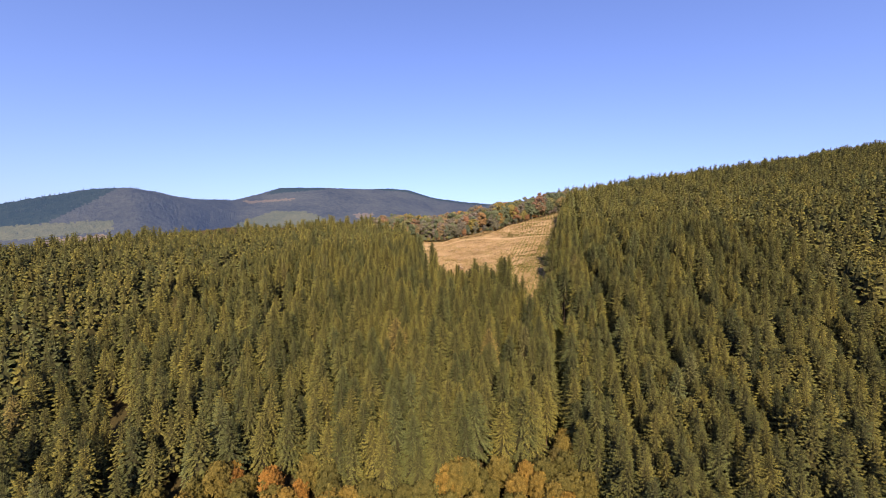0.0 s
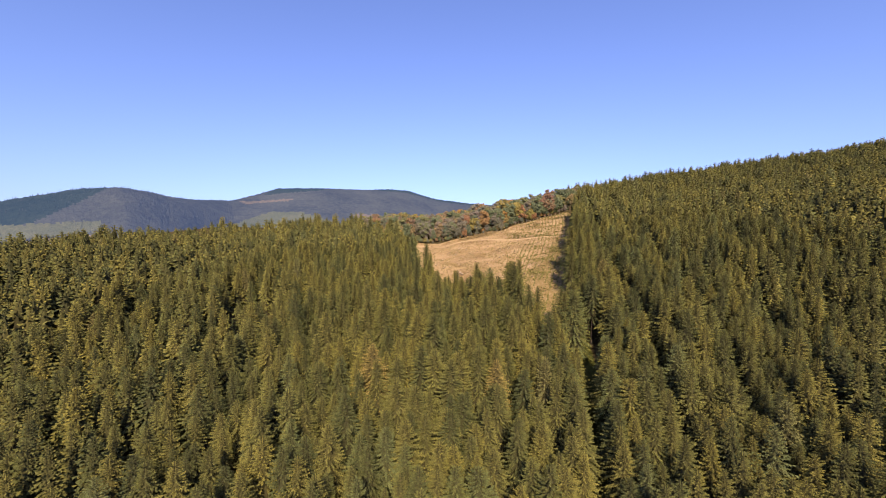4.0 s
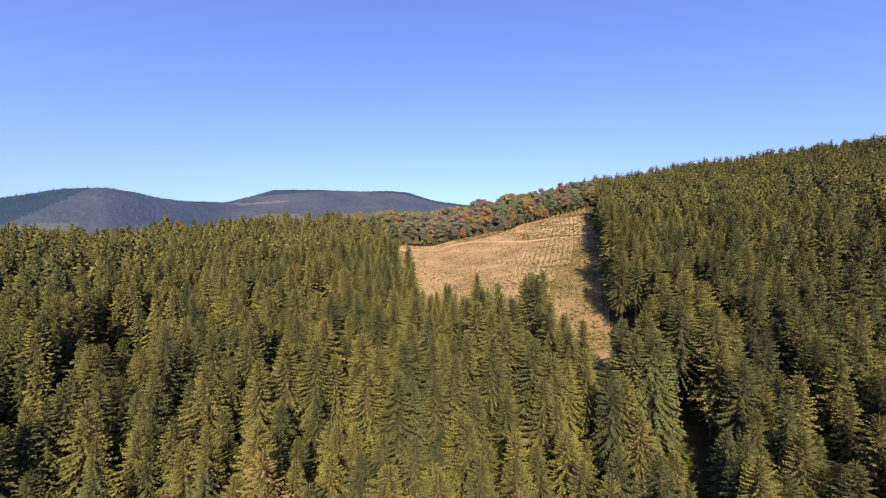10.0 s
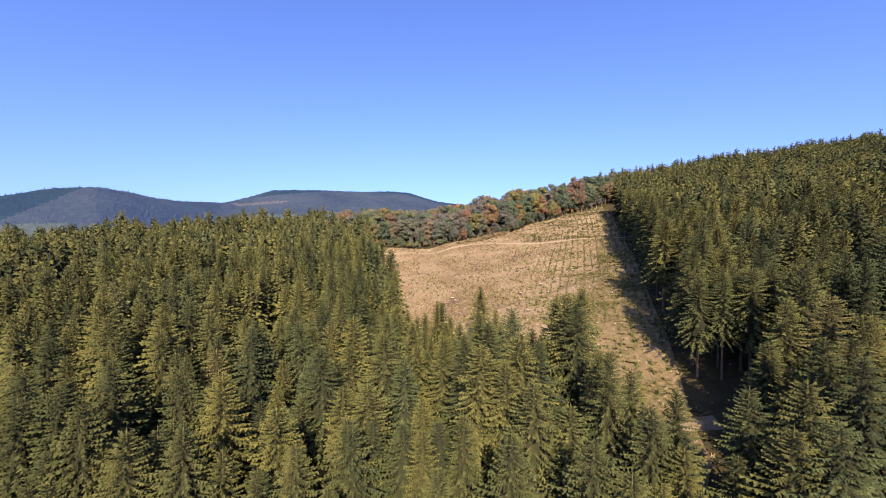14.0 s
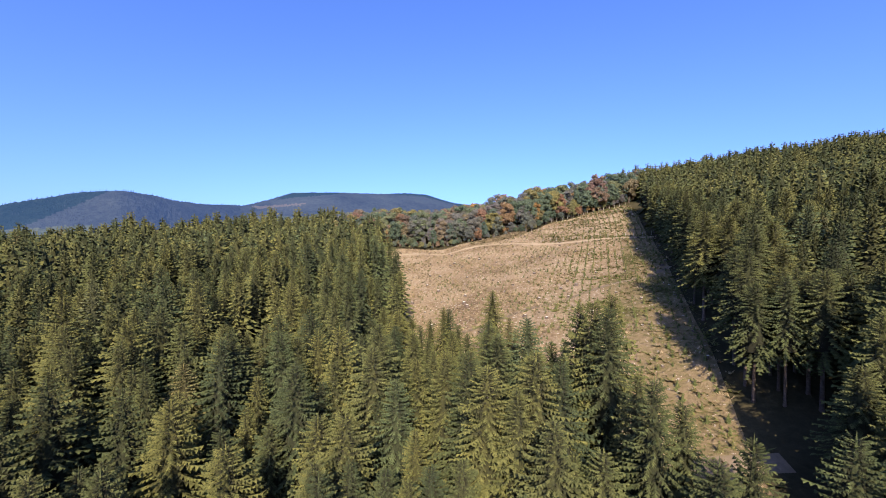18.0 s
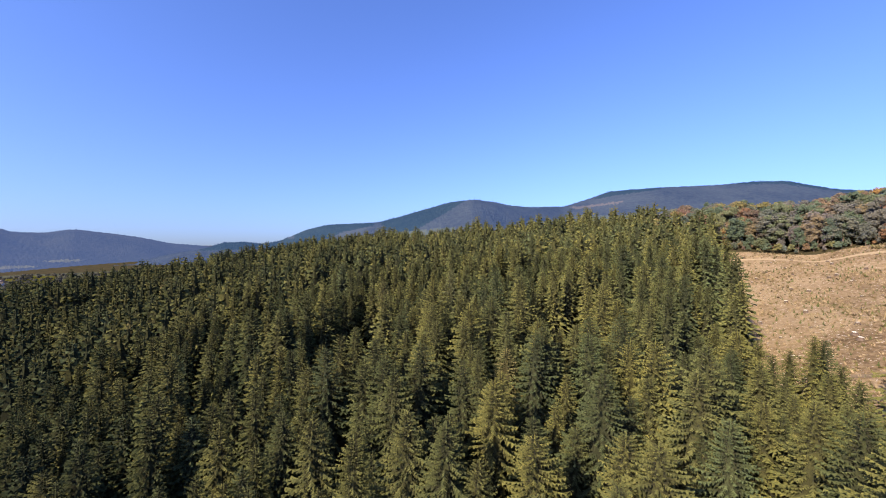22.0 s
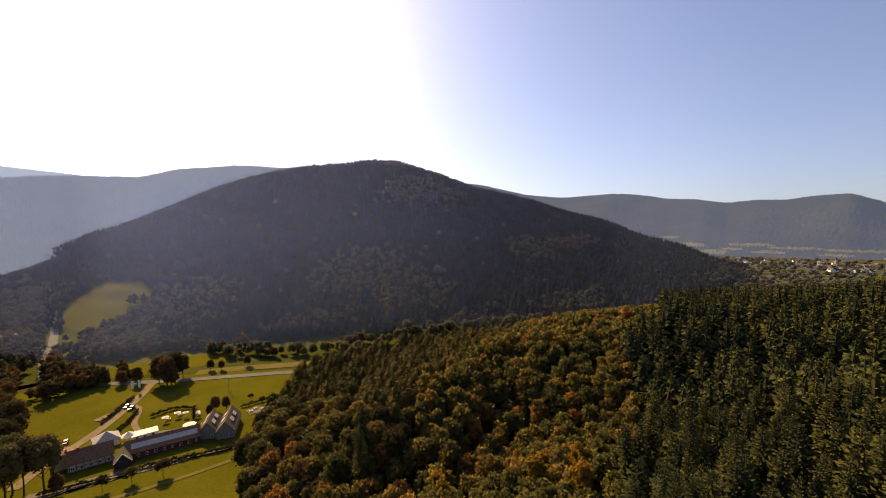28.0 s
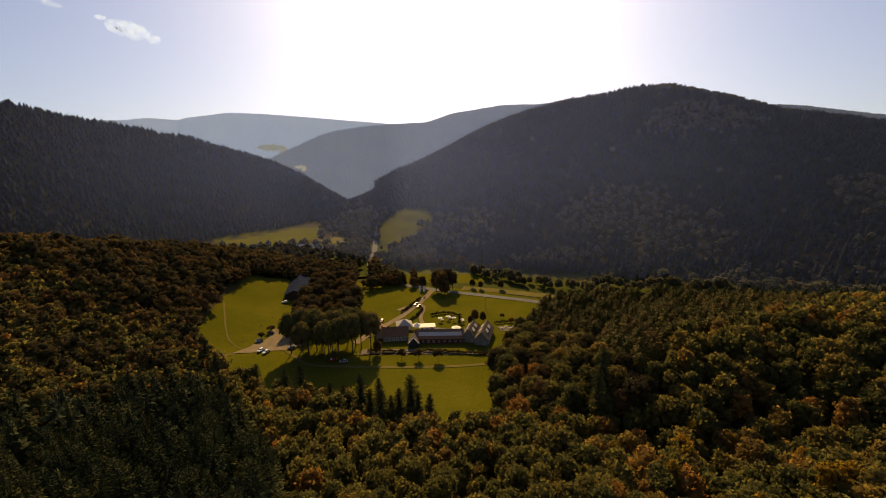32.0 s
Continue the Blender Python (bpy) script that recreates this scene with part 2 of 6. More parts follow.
def foliage(name, stops, glow=0.25, patch=1.2, gaps=None, fine=3.0, form=0.7, bare=None):
    """Leaves or needles: each tree has its own tint, with lighter and darker sprays, and lets some light through."""
    def build(n, l, b):
        a, o = n.new("ShaderNodeAttribute"), n.new("ShaderNodeObjectInfo")
        a.attribute_name = "tint"
        s, f = n.new("ShaderNodeMath"), n.new("ShaderNodeMath")
        s.operation, f.operation = "ADD", "FRACT"
        l.new(a.outputs["Fac"], s.inputs[0])
        l.new(o.outputs["Random"], s.inputs[1])
        l.new(s.outputs[0], f.inputs[0])
        r = ramp_node(n, stops)
        l.new(f.outputs[0], r.inputs[0])
        k = noise_node(n, l, patch, 3)
        q = ramp_node(n, [(0.3, (0.72, 0.76, 0.76)), (0.7, (1.28, 1.22, 1.10))])
        l.new(k.outputs[0], q.inputs[0])
        out = mix_node(n, l, "MULTIPLY", 1.0, r.outputs[0], q.outputs[0])
        soft = None
        if form:
            # shading normals bent towards the crown's rounded form, so each tree shades as one
            c, w, g = n.new("ShaderNodeAttribute"), n.new("ShaderNodeVectorTransform"), n.new("ShaderNodeNewGeometry")
            c.attribute_name = "form"
            w.vector_type, w.convert_from, w.convert_to = "NORMAL", "OBJECT", "WORLD"
            l.new(c.outputs["Vector"], w.inputs[0])
            u, v, z = n.new("ShaderNodeVectorMath"), n.new("ShaderNodeVectorMath"), n.new("ShaderNodeVectorMath")
            u.operation, v.operation, z.operation = "SCALE", "MULTIPLY_ADD", "NORMALIZE"
            l.new(g.outputs["Normal"], u.inputs[0])
            u.inputs["Scale"].default_value = 1 - form
            l.new(w.outputs[0], v.inputs[0])
            v.inputs[1].default_value = (form, form, form)
            l.new(u.outputs[0], v.inputs[2])
            l.new(v.outputs[0], z.inputs[0])
            soft = z.outputs[0]
            l.new(soft, b.inputs["Normal"])
        if fine:
            # noise for single twigs: light tips and painted shade in gaps, with own relief
            k = noise_node(n, l, fine, 2, 0.7)
            q = ramp_node(n, [(0.32, (0.60, 0.62, 0.62)), (0.50, (1.0, 1.0, 1.0)), (0.68, (1.42, 1.38, 1.28))])
            l.new(k.outputs[0], q.inputs[0])
            out = mix_node(n, l, "MULTIPLY", 1.0, out, q.outputs[0])
            p = n.new("ShaderNodeBump")
            p.inputs["Strength"].default_value, p.inputs["Distance"].default_value = 0.5, 0.4 / fine
            l.new(k.outputs[0], p.inputs["Height"])
            if soft:
                l.new(soft, p.inputs["Normal"])
            l.new(p.outputs[0], b.inputs["Normal"])
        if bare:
            # painted inner shade and bare twig brown near the stem, needles towards the tips
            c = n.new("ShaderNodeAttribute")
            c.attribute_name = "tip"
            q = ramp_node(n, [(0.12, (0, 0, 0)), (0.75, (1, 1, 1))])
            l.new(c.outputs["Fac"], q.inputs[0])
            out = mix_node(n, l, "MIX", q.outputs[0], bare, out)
        l.new(out, b.inputs["Base Color"])
        t, m = n.new("ShaderNodeBsdfTranslucent"), n.new("ShaderNodeMixShader")
        l.new(out, t.inputs[0])
        m.inputs[0].default_value = glow
        l.new(b.outputs[0], m.inputs[1])
        l.new(t.outputs[0], m.inputs[2])
        b.inputs["Diffuse Roughness"].default_value = 1.0
        out = m.outputs[0]
        if gaps:
            # the sprays are not closed: small gaps between the needles or leaves
            k = noise_node(n, l, gaps[0], 2, 0.6)
            c, x = n.new("ShaderNodeMath"), n.new("ShaderNodeMixShader")
            c.operation = "GREATER_THAN"
            c.inputs[1].default_value = gaps[1]
            l.new(k.outputs[0], c.inputs[0])
            l.new(c.outputs[0], x.inputs[0])
            l.new(n.new("ShaderNodeBsdfTransparent").outputs[0], x.inputs[1])
            l.new(out, x.inputs[2])
            out = x.outputs[0]
        l.new(out, n["Material Output"].inputs[0])
    return material(name, build, 0.9, 0.03)


def plain(name, colour, rough=0.6, spec=0.3, metal=0.0, grain=6.0, vary=0.25):
    def build(n, l, b):
        k = noise_node(n, l, grain, 4)
        q = ramp_node(n, [(0.3, (1 - vary,) * 3), (0.7, (1 + vary,) * 3)])
        l.new(k.outputs[0], q.inputs[0])
        l.new(mix_node(n, l, "MULTIPLY", 1.0, colour, q.outputs[0]), b.inputs["Base Color"])
        b.inputs["Metallic"].default_value = metal
    return material(name, build, rough, spec)


M_FLOOR = earth("forest_floor", [(0.3, (0.030, 0.028, 0.014)), (0.5, (0.055, 0.045, 0.022)), (0.7, (0.085, 0.065, 0.032))], 0.9, 0.05)
M_FIELD = earth("dry_grass", [(0.30, (0.079, 0.053, 0.028)), (0.40, (0.172, 0.116, 0.061)), (0.49, (0.265, 0.184, 0.100)), (0.58, (0.344, 0.250, 0.144)), (0.68, (0.177, 0.152, 0.065))], 0.85, 0.045, 1.0, (1.7, 0.64, (0.521, 0.442, 0.344)))
M_LAWN = earth("lawn", [(0.3, (0.054, 0.056, 0.008)), (0.5, (0.079, 0.074, 0.010)), (0.7, (0.117, 0.097, 0.017))], 0.8, 0.03, 0.2)
M_ROUGH = earth("rough_grass", [(0.3, (0.030, 0.034, 0.010)), (0.5, (0.050, 0.054, 0.015)), (0.7, (0.080, 0.074, 0.024))], 0.6, 0.03, 0.4)
# greyed to paint distant haze into the west valley's pasture
M_VALLEY = earth("hazed_valley_pasture", [(0.3, (0.045, 0.050, 0.030)), (0.5, (0.070, 0.072, 0.042)), (0.7, (0.110, 0.100, 0.060))], 0.05, 0.008, 0.3)
M_DIRT = earth("bare_track", [(0.3, (0.13, 0.095, 0.058)), (0.7, (0.25, 0.185, 0.115))], 1.4, 0.2, 0.4)
M_TRACK = earth("pale_dry_track", [(0.3, (0.27, 0.195, 0.110)), (0.7, (0.42, 0.315, 0.185))], 1.4, 0.2, 0.4)
M_VERGE = earth("mossy_grass", [(0.30, (0.067, 0.059, 0.021)), (0.42, (0.115, 0.095, 0.036)), (0.50, (0.191, 0.141, 0.067)), (0.58, (0.240, 0.168, 0.089)), (0.68, (0.107, 0.100, 0.033))], 0.85, 0.06, 1.0, (1.7, 0.66, (0.444, 0.361, 0.268)))
M_PATH = earth("mown_path", [(0.3, (0.090, 0.076, 0.022)), (0.7, (0.150, 0.118, 0.045))], 1.2, 0.1, 0.2)
M_ROAD = earth("worn_asphalt", [(0.3, (0.10, 0.095, 0.088)), (0.7, (0.17, 0.16, 0.145))], 1.5, 0.1, 0.1)
M_BARK = plain("bark", (0.12, 0.085, 0.060), 0.9, 0.1, grain=3.0, vary=0.4)
NEEDLES = [(0.0, (0.048, 0.058, 0.027)), (0.25, (0.067, 0.073, 0.028)), (0.55, (0.093, 0.093, 0.033)), (0.84, (0.119, 0.112, 0.034)), (0.95, (0.068, 0.081, 0.034)), (0.99, (0.083, 0.098, 0.046)), (1.0, (0.150, 0.120, 0.046))]
# dark tone for painted shade inside the crowns, and for bare twigs
TWIG_SHADE = (0.026, 0.024, 0.014)
M_SPRUCE = foliage("spruce_needles", NEEDLES, 0.05, 0.6, (4.0, 0.34), 3.6, 0.2, TWIG_SHADE)
M_SPRUCE_MID = foliage("spruce_needles_mid", NEEDLES, 0.04, 0.5, None, 2.6, 0.2, TWIG_SHADE)
M_SPRUCE_FAR = foliage("spruce_needles_far", NEEDLES, 0.03, 0.4, None, 1.6, 0.2, TWIG_SHADE)
# greyish blue base colours paint the valley's haze into the hill woods
M_HILL = foliage("hazed_hill_needles", [(0.0, (0.036, 0.043, 0.045)), (0.5, (0.043, 0.050, 0.052)), (0.9, (0.048, 0.053, 0.054)), (1.0, (0.052, 0.056, 0.055))], 0.12, 0.05)
M_PALE = foliage("pale_leaves", [(0.0, (0.110, 0.112, 0.070)), (0.5, (0.140, 0.132, 0.078)), (0.9, (0.165, 0.142, 0.080)), (1.0, (0.18, 0.13, 0.07))], 0.45, 0.4)
M_HILL_LEAF = foliage("hazed_hill_leaves", [(0.0, (0.086, 0.084, 0.071)), (0.5, (0.105, 0.101, 0.081)), (1.0, (0.124, 0.111, 0.083))], 0.25, 0.3)
M_LEAF = foliage("autumn_leaves", [(0.0, (0.102, 0.099, 0.037)), (0.45, (0.139, 0.123, 0.042)), (0.74, (0.191, 0.147, 0.047)), (0.90, (0.246, 0.163, 0.049)), (0.96, (0.304, 0.140, 0.044)), (1.0, (0.118, 0.103, 0.041))], 0.46, 0.7)
M_BIRCH = foliage("yellow_birch_leaves", [(0.0, (0.212, 0.138, 0.028)), (0.6, (0.289, 0.170, 0.032)), (1.0, (0.340, 0.184, 0.034))], 0.4, 0.7)
M_OAK = foliage("oak_leaves", [(0.0, (0.086, 0.112, 0.076)), (0.28, (0.112, 0.137, 0.088)), (0.40, (0.201, 0.174, 0.067)), (0.50, (0.172, 0.129, 0.101)), (0.58, (0.270, 0.158, 0.059)), (0.65, (0.189, 0.108, 0.085)), (0.72, (0.090, 0.117, 0.088)), (0.88, (0.152, 0.132, 0.124)), (1.0, (0.109, 0.128, 0.088))], 0.26, 0.9, (1.6, 0.36), 2.2, 0.22)
M_DARKLEAF = foliage("dull_green_leaves", [(0.0, (0.055, 0.043, 0.021)), (0.5, (0.090, 0.065, 0.025)), (0.85, (0.135, 0.080, 0.029)), (1.0, (0.172, 0.086, 0.036))], 0.24)
M_GROVE = foliage("grove_leaves", [(0.0, (0.088, 0.090, 0.033)), (0.6, (0.130, 0.118, 0.042)), (1.0, (0.176, 0.130, 0.048))], 0.20)
M_YOUNG = foliage("young_needles", [(0.0, (0.092, 0.079, 0.021)), (0.5, (0.128, 0.100, 0.025)), (0.85, (0.150, 0.106, 0.032)), (1.0, (0.183, 0.109, 0.034))], 0.06)


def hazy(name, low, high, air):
    """Far wooded hills, with haze painted in as a faint glow of their surface."""
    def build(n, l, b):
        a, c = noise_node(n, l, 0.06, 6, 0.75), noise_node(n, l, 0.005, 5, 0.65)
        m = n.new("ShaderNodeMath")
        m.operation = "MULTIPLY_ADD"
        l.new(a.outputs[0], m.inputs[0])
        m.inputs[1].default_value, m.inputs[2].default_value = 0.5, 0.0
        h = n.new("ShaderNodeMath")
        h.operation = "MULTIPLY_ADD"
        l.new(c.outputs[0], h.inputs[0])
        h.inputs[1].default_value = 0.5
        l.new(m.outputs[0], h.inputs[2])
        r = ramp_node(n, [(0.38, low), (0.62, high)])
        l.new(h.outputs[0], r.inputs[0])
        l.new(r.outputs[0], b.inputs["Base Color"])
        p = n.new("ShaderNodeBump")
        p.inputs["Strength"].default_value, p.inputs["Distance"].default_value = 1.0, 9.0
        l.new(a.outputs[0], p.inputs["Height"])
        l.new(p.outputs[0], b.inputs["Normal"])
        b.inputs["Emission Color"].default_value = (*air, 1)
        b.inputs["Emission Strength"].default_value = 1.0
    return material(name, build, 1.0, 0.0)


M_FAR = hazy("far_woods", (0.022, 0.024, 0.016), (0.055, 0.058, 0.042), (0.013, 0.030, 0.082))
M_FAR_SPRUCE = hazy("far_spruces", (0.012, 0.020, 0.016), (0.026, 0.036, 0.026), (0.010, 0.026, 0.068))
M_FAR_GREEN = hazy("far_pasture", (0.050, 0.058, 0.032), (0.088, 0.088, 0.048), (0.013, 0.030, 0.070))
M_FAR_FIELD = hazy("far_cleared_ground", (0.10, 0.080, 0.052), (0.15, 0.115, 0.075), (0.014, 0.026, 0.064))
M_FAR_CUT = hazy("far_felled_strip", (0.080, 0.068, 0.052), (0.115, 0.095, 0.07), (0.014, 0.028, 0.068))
M_SUN_FIELD = hazy("far_hazed_field", (0.12, 0.11, 0.06), (0.17, 0.15, 0.08), (0.12, 0.15, 0.19))
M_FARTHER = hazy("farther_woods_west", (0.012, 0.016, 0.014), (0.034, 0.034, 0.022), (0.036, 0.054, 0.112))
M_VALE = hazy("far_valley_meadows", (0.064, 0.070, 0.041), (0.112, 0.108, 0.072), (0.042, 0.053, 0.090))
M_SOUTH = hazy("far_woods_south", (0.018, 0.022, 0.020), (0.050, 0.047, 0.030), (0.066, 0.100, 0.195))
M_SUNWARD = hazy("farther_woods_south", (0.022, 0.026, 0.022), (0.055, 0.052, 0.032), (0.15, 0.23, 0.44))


# ---- mesh helpers ----
def solid(name, verts, faces, mat, parent=None, smooth=False, tint=None, form=None, tip=None):
    """A mesh object from arrays of points and of triangles (or quads)."""
    me = bpy.data.meshes.new(name)
    v, f = np.asarray(verts, np.float32), np.asarray(faces, np.int32)
    k = f.shape[1]
    me.vertices.add(len(v))
    me.vertices.foreach_set("co", v.ravel())
    me.loops.add(f.size)
    me.loops.foreach_set("vertex_index", f.ravel())
    me.polygons.add(len(f))
    me.polygons.foreach_set("loop_start", np.arange(0, f.size, k, dtype=np.int32))
    if smooth:
        me.polygons.foreach_set("use_smooth", np.ones(len(f), bool))
    if tint is not None:
        me.attributes.new("tint", "FLOAT", "POINT").data.foreach_set("value", np.asarray(tint, np.float32))
    if form is not None:
        me.attributes.new("form", "FLOAT_VECTOR", "POINT").data.foreach_set("vector", np.asarray(form, np.float32).ravel())
    if tip is not None:
        me.attributes.new("tip", "FLOAT", "POINT").data.foreach_set("value", np.asarray(tip, np.float32))
    me.materials.append(mat)
    me.update(calc_edges=True)
    me.validate()
    ob = new(name, me)
    ob.parent = parent
    return ob


def part(name, bm, mat, parent, label=""):
    """One mesh object out of a bmesh, under a thing or a part."""
    me = bpy.data.meshes.new(name)
    bm.to_mesh(me)
    bm.free()
    me.materials.append(mat)
    ob = new(name, me)
    ob.parent = parent
    return tagged(ob, label)


def patch(name, poly, mat, lift, rings=14, steps=3.0):
    """A piece of ground inside an outline, laid on the terrain."""
    pts = []
    for (ax, ay), (bx, by) in zip(poly, poly[1:] + poly[:1]):
        n = max(1, int(math.hypot(bx - ax, by - ay) / steps))
        pts += [(ax + (bx - ax) * i / n, ay + (by - ay) * i / n) for i in range(n)]
    o = np.array(pts)
    rng = np.random.RandomState(len(o))
    o += rng.uniform(-0.8, 0.8, o.shape)
    c, n = o.mean(0), len(o)
    xy = np.concatenate([c + (o - c) * r / rings for r in range(rings, 0, -1)] + [c[None]])
    v = np.column_stack([xy, height(xy[:, 0], xy[:, 1]) + lift])
    f = []
    for r in range(rings - 1):
        for i in range(n):
            a, b = r * n + i, r * n + (i + 1) % n
            f += [(a, b, b + n), (a, b + n, a + n)]
    last = (rings - 1) * n
    f += [(last + i, last + (i + 1) % n, rings * n) for i in range(n)]
    return tagged(solid(name, v, f, mat, smooth=True), kind="structure")


def strip(name, line, width, mat, lift, step=3.0):
    """A road or path along a line, laid on the terrain."""
    pts = []
    for (ax, ay), (bx, by) in zip(line, line[1:]):
        n = max(1, int(math.hypot(bx - ax, by - ay) / step))
        pts += [(ax + (bx - ax) * i / n, ay + (by - ay) * i / n) for i in range(n)]
    p = np.array(pts + [line[-1]])
    for _ in range(4):
        p[1:-1] = (p[:-2] + 2 * p[1:-1] + p[2:]) / 4
    d = np.gradient(p, axis=0)
    d /= np.hypot(d[:, 0], d[:, 1])[:, None]
    side = np.column_stack([-d[:, 1], d[:, 0]])
    xy = np.concatenate([p + side * width * k for k in (-0.5, -0.17, 0.17, 0.5)])
    v = np.column_stack([xy, height(xy[:, 0], xy[:, 1]) + lift])
    n = len(p)
    f = [(k * n + i, k * n + i + 1, (k + 1) * n + i + 1, (k + 1) * n + i) for k in range(3) for i in range(n - 1)]
    return tagged(solid(name, v, [q[::-1] for q in f], mat, smooth=True), kind="structure")


# ---- tree shapes, one metre high ----
def spruce_crown(boughs, segs, seed, start=0.14, radius=0.17, fan=0.34, jag=1.0, power=0.68):
    """Boughs in a spiral round the stem: rising at the top, spread in the middle, hanging below, each a ridge with twigs on both sides."""
    rng = np.random.RandomState(seed)
    v, f = [], []
    up = np.array((0, 0, 1.0))

    def tri(a, b, c, *shade):
        f.append((len(v), len(v) + 1, len(v) + 2))
        v.extend((a, b, c))
        tip.extend(shade)
    tip, lean = [], rng.uniform(0, 6.28)
    for i in range(boughs):
        u = (i + rng.uniform(0.0, 1.0)) / boughs
        z = start + (0.975 - start) * u ** 0.86
        h = (z - start) / (1 - start)
        reach = radius * (1 - h) ** power * (0.72 + 0.28 * min(1, h * 5)) + 0.006
        a = i * 2.39996 + rng.uniform(-0.45, 0.45)
        reach *= 1 + 0.16 * math.sin(2 * a + lean + 9 * z) + 0.10 * math.sin(3 * a - 14 * z)
        out, side = np.array((math.cos(a), math.sin(a), 0)), np.array((-math.sin(a), math.cos(a), 0))
        length = reach * rng.uniform(0.70, 1.20) * jag + reach * (1 - jag)
        rise = -0.50 + 1.15 * h + rng.uniform(-0.16, 0.16)
        sag = 0.80 - 0.65 * h
        q = [up * z + out * length * t + up * length * (rise * t - sag * (t * t - 0.55 * t ** 4)) for t in np.linspace(0.12, 1, segs + 1)]
        for j in range(segs):
            t, t0, t1 = (j + 0.5) / segs, j / segs, (j + 1) / segs
            w = length * fan * (0.60 + 0.9 * t - 1.1 * t * t) + 0.003
            m = q[j] * 0.6 + q[j + 1] * 0.4
            for g in (-1, 1):
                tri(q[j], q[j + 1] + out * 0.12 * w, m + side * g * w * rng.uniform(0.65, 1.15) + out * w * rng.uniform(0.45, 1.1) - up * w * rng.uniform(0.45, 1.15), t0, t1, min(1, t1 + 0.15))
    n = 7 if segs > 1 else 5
    for k in range(n):                      # a closed cone of twigs, toned dark, added to stop light leaking through
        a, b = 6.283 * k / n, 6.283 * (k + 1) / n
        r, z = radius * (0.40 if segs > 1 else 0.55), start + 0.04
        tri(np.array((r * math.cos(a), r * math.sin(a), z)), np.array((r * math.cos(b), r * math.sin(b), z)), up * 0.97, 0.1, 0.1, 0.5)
    for k in range(3):                      # the leading shoot
        a = 2.1 * k
        tri(np.array((0.005 * math.cos(a), 0.005 * math.sin(a), 0.94)), np.array((0.005 * math.cos(a + 2), 0.005 * math.sin(a + 2), 0.94)), up * 1.01, 1, 1, 1)
    v, f = np.array(v), np.array(f)
    n = v * (1, 1, 0) / (np.hypot(v[:, 0], v[:, 1])[:, None] + 0.01) + (0, 0, 0.55)
    n /= np.linalg.norm(n, axis=1)[:, None]
    e = np.cross(v[f[:, 1]] - v[f[:, 0]], v[f[:, 2]] - v[f[:, 0]])
    back = (e * n[f[:, 0]]).sum(1) < 0
    f[back] = f[back][:, ::-1]
    return v, f, n, np.array(tip)


def trunk_shape(sides, thick, top, bend=0.0, seed=0):
    rng = np.random.RandomState(seed)
    v, f, rows = [], [], (0.0, 0.04, 0.35, 0.7, 1.0)
    for i, s in enumerate(rows):
        r = thick * (1.5 if i == 0 else 1.05 - 0.85 * s)
        ox, oy = bend * math.sin(s * 2.5), bend * 0.6 * math.sin(s * 4)
        v += [(ox + r * math.cos(6.283 * k / sides), oy + r * math.sin(6.283 * k / sides), s * top) for k in range(sides)]
    for i in range(len(rows) - 1):
        for k in range(sides):
            a, b = i * sides + k, i * sides + (k + 1) % sides
            f += [(a, b, b + sides), (a, b + sides, a + sides)]
    return np.array(v), np.array(f)


import itertools

GOLD = (1 + 5 ** 0.5) / 2
BALL = np.array([(0, s, t * GOLD) for s in (-1, 1) for t in (-1, 1)] + [(s, t * GOLD, 0) for s in (-1, 1) for t in (-1, 1)] + [(s * GOLD, 0, t) for s in (-1, 1) for t in (-1, 1)]) / math.hypot(1, GOLD)
BALL_FACES = [(i, j, k) if np.dot(np.cross(BALL[j] - BALL[i], BALL[k] - BALL[i]), BALL[i]) > 0 else (i, k, j) for i, j, k in itertools.combinations(range(12), 3)
              if max(np.linalg.norm(BALL[i] - BALL[j]), np.linalg.norm(BALL[j] - BALL[k]), np.linalg.norm(BALL[i] - BALL[k])) < 1.1]


